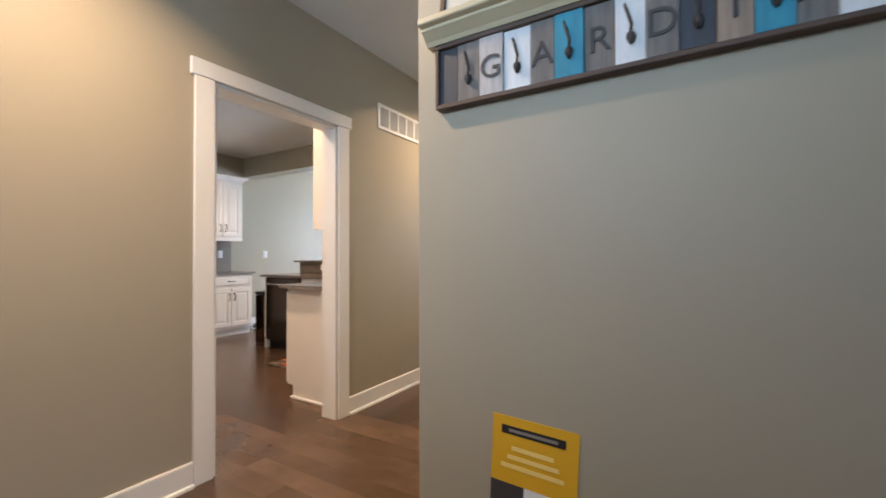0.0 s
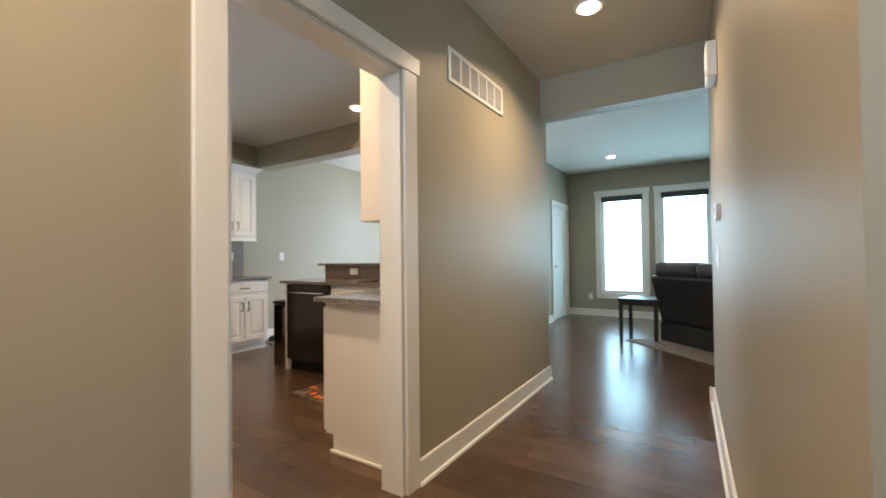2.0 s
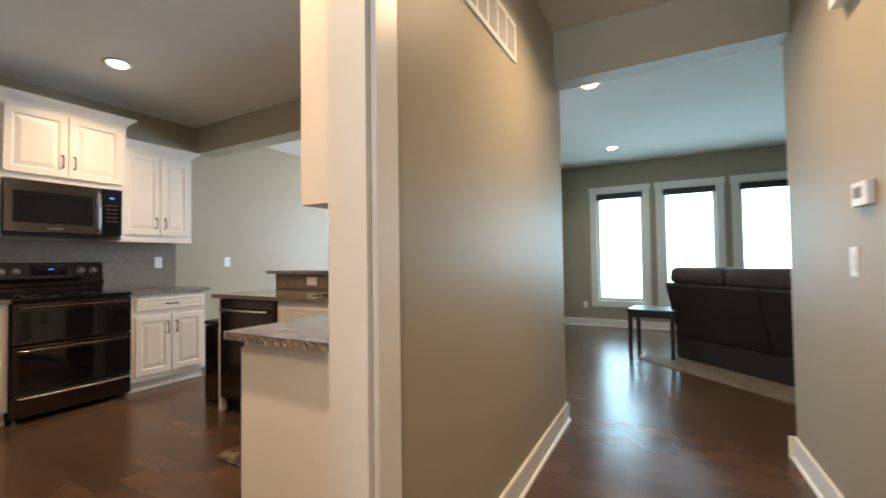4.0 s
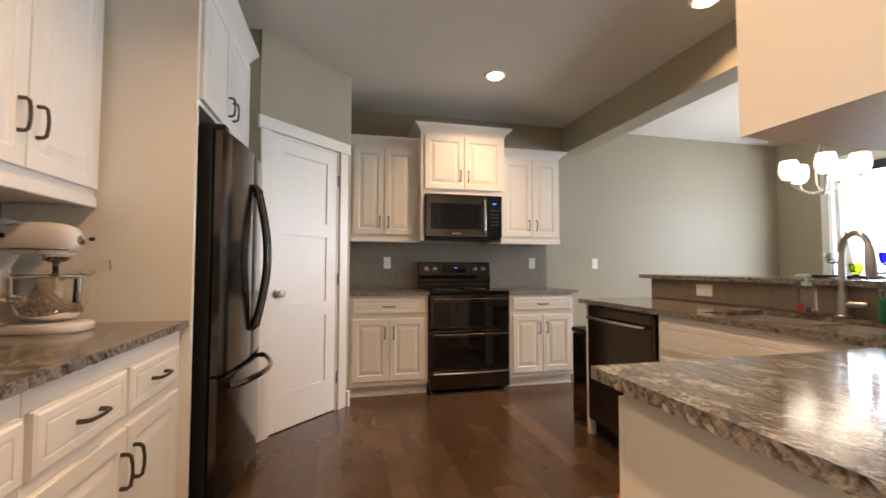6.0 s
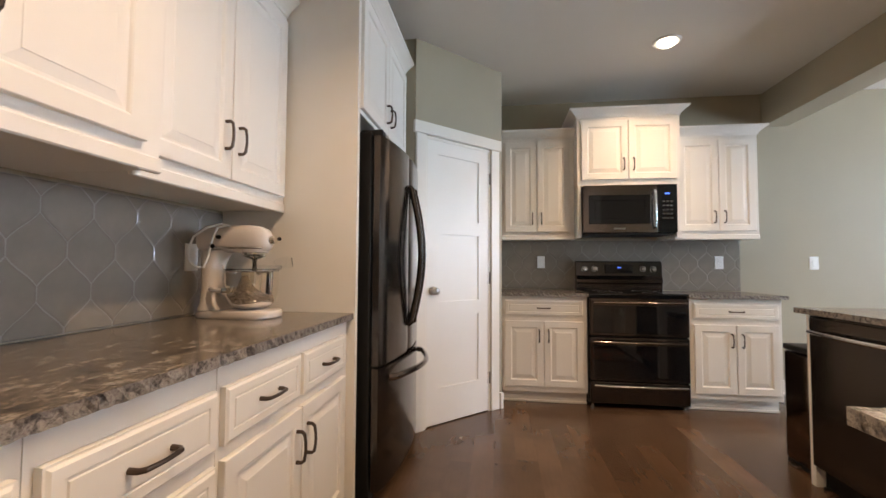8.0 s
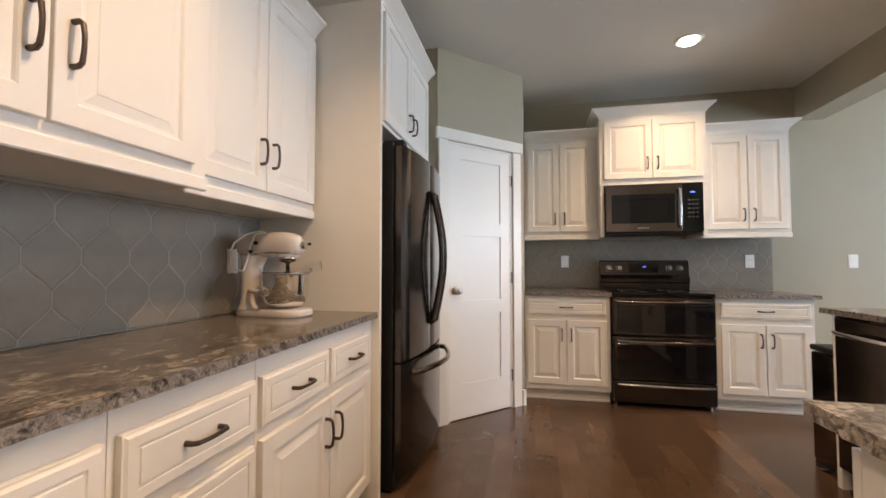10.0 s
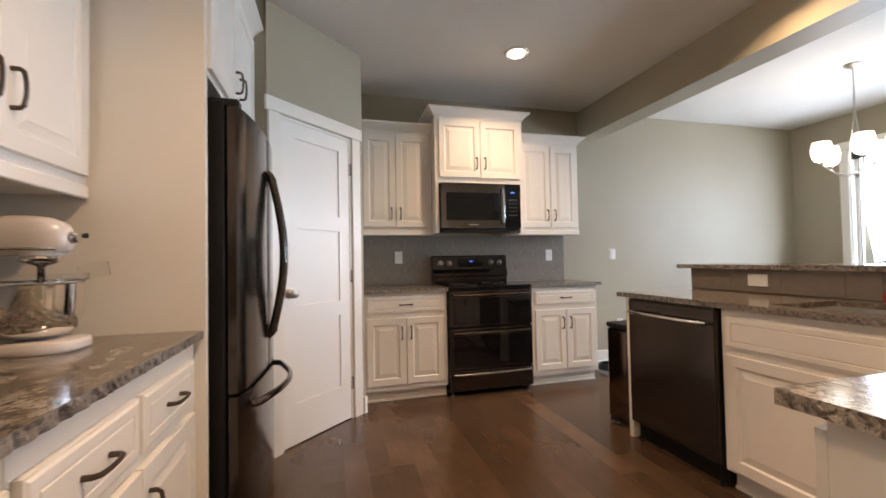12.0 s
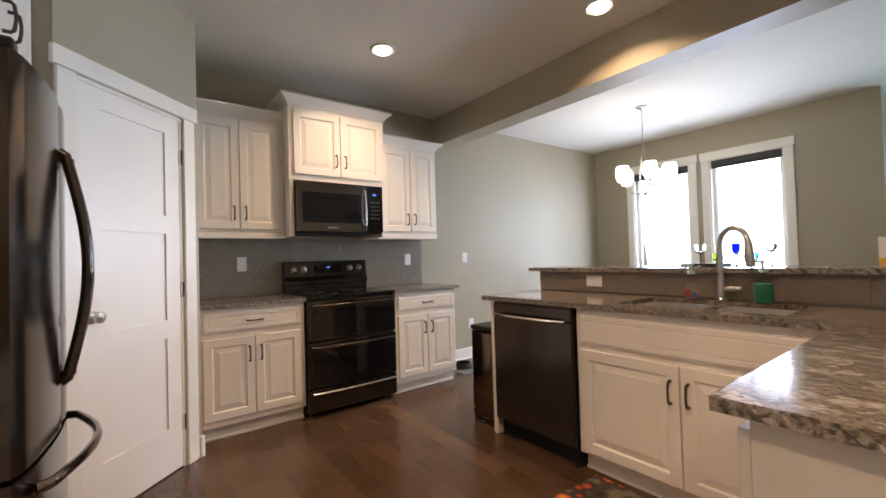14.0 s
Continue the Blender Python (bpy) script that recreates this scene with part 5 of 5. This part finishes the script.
ledge = thing("wall_ledge", SOUTH_FACE(-0.215, SIGNW) @ UP(1.802), "cream painted moulded picture ledge above the letter sign", "shelf")
bm = bmesh.new()
side_prism(bm, [(-0.0005, 0.0), (-0.030, 0.0), (-0.038, 0.012), (-0.060, 0.030), (-0.066, 0.034), (-0.066, 0.042), (-0.082, 0.046), (-0.085, 0.050), (-0.085, 0.064), (-0.0005, 0.064)], 0, 1.69)
part("moulding", bm, plain("cream_paint", (0.50, 0.43, 0.27), 0.5, vary=0.12), ledge)
plaque = thing("plaque", SOUTH_FACE(-0.165, SIGNW - 0.022) @ pose(0, 0, 1.867, -9, 0, 0), "whitewashed framed plaque with script leaning on the ledge", "sign")
part("board", a_box(0.018, 0.282, -0.012, -0.002, 0.018, 0.30), plain("cream_board", (0.62, 0.57, 0.46), 0.6, vary=0.1), plaque)
for a in ((0, 0.30, 0, 0.0175), (0, 0.30, 0.3005, 0.318), (0, 0.0175, 0.0178, 0.300), (0.2825, 0.30, 0.0178, 0.300)):
    part("frame_bar", a_box(a[0], a[1], -0.022, -0.001, a[2], a[3], 0.002), WALNUT, plaque)
for i in range(5):
    bm = bmesh.new()
    w = 0.16 - 0.02 * (i % 2)
    tube(bm, [(0.15 - w / 2 + w * k / 14, -0.0135, 0.065 + 0.045 * i + 0.008 * math.sin(k * 2.1 + i)) for k in range(15)], 0.0022, 6)
    part("script_line", bm, INK, plaque)

flyer = thing("flyer", SOUTH_FACE(-0.005, SIGNW) @ pose(0, 0, 0.688, 0, 2.8, 0), "yellow printed flyer taped to the wall", "poster")
YEL = plain("flyer_yellow", (0.72, 0.40, 0.015), 0.45, vary=0.04)
part("sheet", a_box(0, 0.246, -0.003, -0.0008, -0.19, 0), YEL, flyer)
part("lower_photo", a_box(0, 0.10, -0.0030, -0.0009, -0.34, -0.1905), plain("flyer_dark", (0.05, 0.045, 0.045), 0.5), flyer)
part("lower_text_field", a_box(0.1005, 0.246, -0.0030, -0.0009, -0.34, -0.1905), WHITEPLASTIC, flyer)
part("title_bar", a_box(0.028, 0.212, -0.0040, -0.0031, -0.050, -0.026), INK, flyer)
PALE = plain("flyer_pale_print", (0.85, 0.62, 0.20), 0.5)
part("title_mark", a_box(0.050, 0.190, -0.0048, -0.0041, -0.042, -0.034), bpy.data.materials["grille_shadow"], flyer)
for a, b, z in ((0.060, 0.180, -0.082), (0.048, 0.195, -0.108), (0.030, 0.210, -0.134)):
    part("text_bar", a_box(a, b, -0.0038, -0.0031, z - 0.012, z), PALE, flyer)


# ---- living room ----
LEATHER = plain("black_leather", (0.014, 0.013, 0.013), 0.38, vary=0.2, scale=4.0, grain=45.0, relief=0.5)
# paler copy of the leather: grey sheen of the cushion tops put into its colour
PADLEATHER = plain("sheen_black_leather", (0.045, 0.040, 0.040), 0.30, vary=0.3, scale=6.0, grain=40.0, relief=0.6)
SOFA = pose(-0.99, 6.95, 0, 0, 0, -43.5)


def cushion(bm, x0, x1, y0, y1, z0, z1, r=0.05):
    return box(bm, x0, x1, y0, y1, z0, z1, r, 4)


sofa = thing("sofa", SOFA, "black leather reclining sofa seen from behind, on a rug", "sofa")
W = 2.05
BACK = [(0.17, 0.05), (0.30, 0.05), (0.24, 0.80), (0.10, 0.86), (-0.03, 0.87), (-0.05, 0.85), (-0.045, 0.82), (0.02, 0.60)]
for x0, x1 in ((0.0, W / 2 - 0.006), (W / 2 + 0.006, W)):
    bm = side_prism(bmesh.new(), BACK, x0, x1)
    bmesh.ops.bevel(bm, geom=bm.edges[:], offset=0.012, segments=2, affect="EDGES", profile=0.6)
    part("back_shell", bm, LEATHER, sofa, smooth=True)
for i in range(3):
    hx = 0.05 + i * 0.655
    pad = cushion(bmesh.new(), hx, hx + 0.64, -0.06, 0.25, 0.862, 1.035, 0.075)
    for v in pad.verts:
        u = (v.co.x - hx - 0.32) / 0.32
        v.co.z += 0.022 * (1 - u * u) * (v.co.z > 0.94) + 0.008 * noise.noise(v.co * 9)
        v.co.y += 0.010 * noise.noise(v.co * 7 + Vector((3, 1, 5)))
    part("head_cushion", pad, PADLEATHER, sofa, "glossy dark leather head cushion", smooth=True)
    part("seat_cushion", cushion(bmesh.new(), 0.19 + i * 0.56, 0.74 + i * 0.56, 0.31, 0.85, 0.26, 0.48, 0.06), LEATHER, sofa, smooth=True)
for x in (0.0, W - 0.185):
    part("arm", cushion(bmesh.new(), x, x + 0.185, 0.23, 0.92, 0.06, 0.64, 0.05), LEATHER, sofa, smooth=True)
part("base", a_box(0.02, W - 0.02, 0.08, 0.85, 0.012, 0.25), LEATHER, sofa)

table = thing("side_table", pose(-1.15, 7.08, 0, 0, 0, -8), "black wooden side table beside the sofa", "side table")
for lx in (-0.22, 0.22):
    for ly in (-0.22, 0.22):
        part("leg", a_box(lx - 0.022, lx + 0.022, ly - 0.022, ly + 0.022, 0, 0.525, 0.003), DARKWOOD, table)
part("tabletop", a_box(-0.26, 0.26, -0.26, 0.26, 0.5255, 0.552, 0.006, 2), DARKWOOD, table)
for ly in (-0.22, 0.22):
    part("apron", a_box(-0.197, 0.197, ly - 0.010, ly + 0.010, 0.46, 0.525), DARKWOOD, table)
RUGM = plain("living_rug_weave", (0.21, 0.165, 0.125), 0.95, vary=0.35, scale=16.0, grain=250.0, relief=0.8)
rug = tagged(part("area_rug", a_box(0, 2.9, 0, 2.0, 0.0006, 0.011, 0.003), RUGM), "brown patterned area rug under the sofa", "rug")
rug.matrix_world = pose(-1.33, 6.78, 0, 0, 0, -43.8)


# ---- backsplash tiles ----
def clip(poly, x0, x1, z0, z1):
    for axis, lim, sgn in ((0, x0, 1), (0, x1, -1), (1, z0, 1), (1, z1, -1)):
        out = []
        for p, q in zip(poly, poly[1:] + poly[:1]):
            ip, iq = sgn * (p[axis] - lim) >= -1e-9, sgn * (q[axis] - lim) >= -1e-9
            if ip:
                out.append(p)
            if ip != iq:
                t = (lim - p[axis]) / (q[axis] - p[axis])
                out.append((p[0] + t * (q[0] - p[0]), p[1] + t * (q[1] - p[1])))
        poly = [p for i, p in enumerate(out) if i == 0 or (abs(p[0] - out[i - 1][0]) + abs(p[1] - out[i - 1][1])) > 1e-5]
        if len(poly) < 3:
            return []
    return poly


def tile_mesh(poly, depth, mat):
    bm = bmesh.new()
    n = len(poly)
    cx, cz = sum(p[0] for p in poly) / n, sum(p[1] for p in poly) / n
    loops = []
    for inset, y in ((0.0, 0.0), (0.0, -depth * 0.55), (0.004, -depth * 0.9), (0.010, -depth)):
        loops.append([bm.verts.new((p[0] - inset * (p[0] - cx) / (math.hypot(p[0] - cx, p[1] - cz) + 1e-6), y, p[1] - inset * (p[1] - cz) / (math.hypot(p[0] - cx, p[1] - cz) + 1e-6))) for p in poly])
    for a, b in zip(loops, loops[1:]):
        for k in range(n):
            bm.faces.new((a[k], a[(k + 1) % n], b[(k + 1) % n], b[k]))
    bm.faces.new(loops[-1])
    bmesh.ops.recalc_face_normals(bm, faces=bm.faces)
    me = bpy.data.meshes.new("tile")
    bm.to_mesh(me)
    bm.free()
    me.materials.append(mat)
    return me


def backsplash(name, m, w, z0, z1, phase, label):
    """Lantern-shaped tiles, 0.16 wide and 0.215 high, over a grout bed."""
    bed = structure(name, a_box(0, w, -0.0068, -0.0005, z0, z1), GROUT, label)
    bed.matrix_world = m
    g = 0.0016
    corners = [(0.08 - g, 0.0225), (0.0, 0.1075 - g * 1.4)]
    quarter = []
    for i in range(7):
        t = i / 6
        bow = 0.0022 * math.sin(2 * math.pi * t)
        quarter.append((corners[0][0] * (1 - t) + bow * 0.728, corners[0][1] + (corners[1][1] - corners[0][1]) * t + bow * 0.685))
    upper = quarter + [(-x, z) for x, z in quarter[-2::-1]]
    hexa = upper + [(-x, -z) for x, z in upper]
    whole = tile_mesh(hexa, 0.0040, TILE)
    tr = random.Random(7)
    for r in range(-5, 6):
        zc = 1.30 + 0.13 * r
        for k in range(-int(phase / 0.16) - 2, int(w / 0.16) + 3):
            xc = phase + 0.16 * k + (0.08 if r % 2 else 0.0)
            poly = clip([(x + xc, z + zc) for x, z in hexa], 0.001, w - 0.001, z0 + 0.001, z1 - 0.001)
            if not poly:
                continue
            inside = len(poly) == len(hexa) and xc - 0.081 > 0 and xc + 0.081 < w and zc - 0.108 > z0 and zc + 0.108 < z1
            ob = new("tile", whole if inside else tile_mesh([(x - xc, z - zc) for x, z in poly], 0.0040, TILE))
            ob.parent = bed
            ob.location = (xc, -0.0045, zc)
            ob.rotation_euler = (radians(tr.uniform(-0.5, 0.5)), 0, radians(tr.uniform(-0.5, 0.5)))


backsplash("trim_backsplash_long", NORTH_FACE(-1.785, SOUTHK), 1.697, 0.916, 1.372, 3.087 - 1.785, "grey glazed lantern-shaped tile backsplash behind the long counter")
backsplash("trim_backsplash_range", EAST_FACE(WEST, 1.947), 2.17, 0.916, 1.384, 0.05, "grey glazed lantern-shaped tile backsplash behind the range")
bed = structure("trim_knee_tile", a_box(0, 2.385, -0.003, -0.0005, 0.9135, 1.0555), GROUT, "taupe tile strip under the bar top")
bed.matrix_world = SOUTH_FACE(-4.168, 4.13)
knee = tile_mesh([(0.001, 0.918), (0.298, 0.918), (0.298, 1.0545), (0.001, 1.0545)], 0.005, KNEETILE)
for k in range(8):
    ob = new("tile", knee if k < 7 else tile_mesh([(0.001, 0.918), (0.27, 0.918), (0.27, 1.0545), (0.001, 1.0545)], 0.005, KNEETILE))
    ob.parent, ob.location = bed, (k * 0.298, -0.0033, 0)


# ---- floor planks: 0.127 wide, laid along x ----
def plank_mesh(length, width=0.127):
    bm = bmesh.new()
    g = 0.0001
    pts = lambda i, z: [bm.verts.new(p) for p in ((g + i, g + i, z), (length - g - i, g + i, z), (length - g - i, width - g - i, z), (g + i, width - g - i, z))]
    a, t = pts(0, -0.0033), pts(0, 0.0)
    for k in range(4):
        bm.faces.new((a[k], a[(k + 1) % 4], t[(k + 1) % 4], t[k]))
    bm.faces.new(t)
    return bm


floor_ob = bpy.data.objects["floor"]
LENGTHS = [0.6, 0.9, 1.25, 1.6]
plank_data = []
for ln in LENGTHS:
    me = bpy.data.meshes.new("plank")
    pb = plank_mesh(ln)
    bmesh.ops.recalc_face_normals(pb, faces=pb.faces)
    pb.to_mesh(me)
    pb.free()
    me.materials.append(PLANK)
    plank_data.append(me)
rng = random.Random(4)
rest_v, rest_f = [], []
count = 0
y = -2.3
while y < 8.95:
    x = -5.9 - rng.random() * 0.6
    while x < 3.95:
        k = rng.choice((0, 1, 1, 2, 2, 3, 3))
        near = -4.9 < x < -0.5 and 0.5 < y < 4.4
        if near and count < 300:
            ob = new("plank", plank_data[k])
            ob.location, ob.parent = (x, y, 0), floor_ob
            count += 1
        else:
            base = len(rest_v)
            rest_v += [(v.co.x + x, v.co.y + y, v.co.z) for v in plank_data[k].vertices]
            rest_f += [[base + i for i in p.vertices] for p in plank_data[k].polygons]
        x += LENGTHS[k]
    y += 0.127
me = bpy.data.meshes.new("plank_field")
me.from_pydata(rest_v, [], rest_f)
me.materials.append(PLANK)
field = new("plank_field", me)
field.parent = floor_ob
tagged(field, kind="stuff")
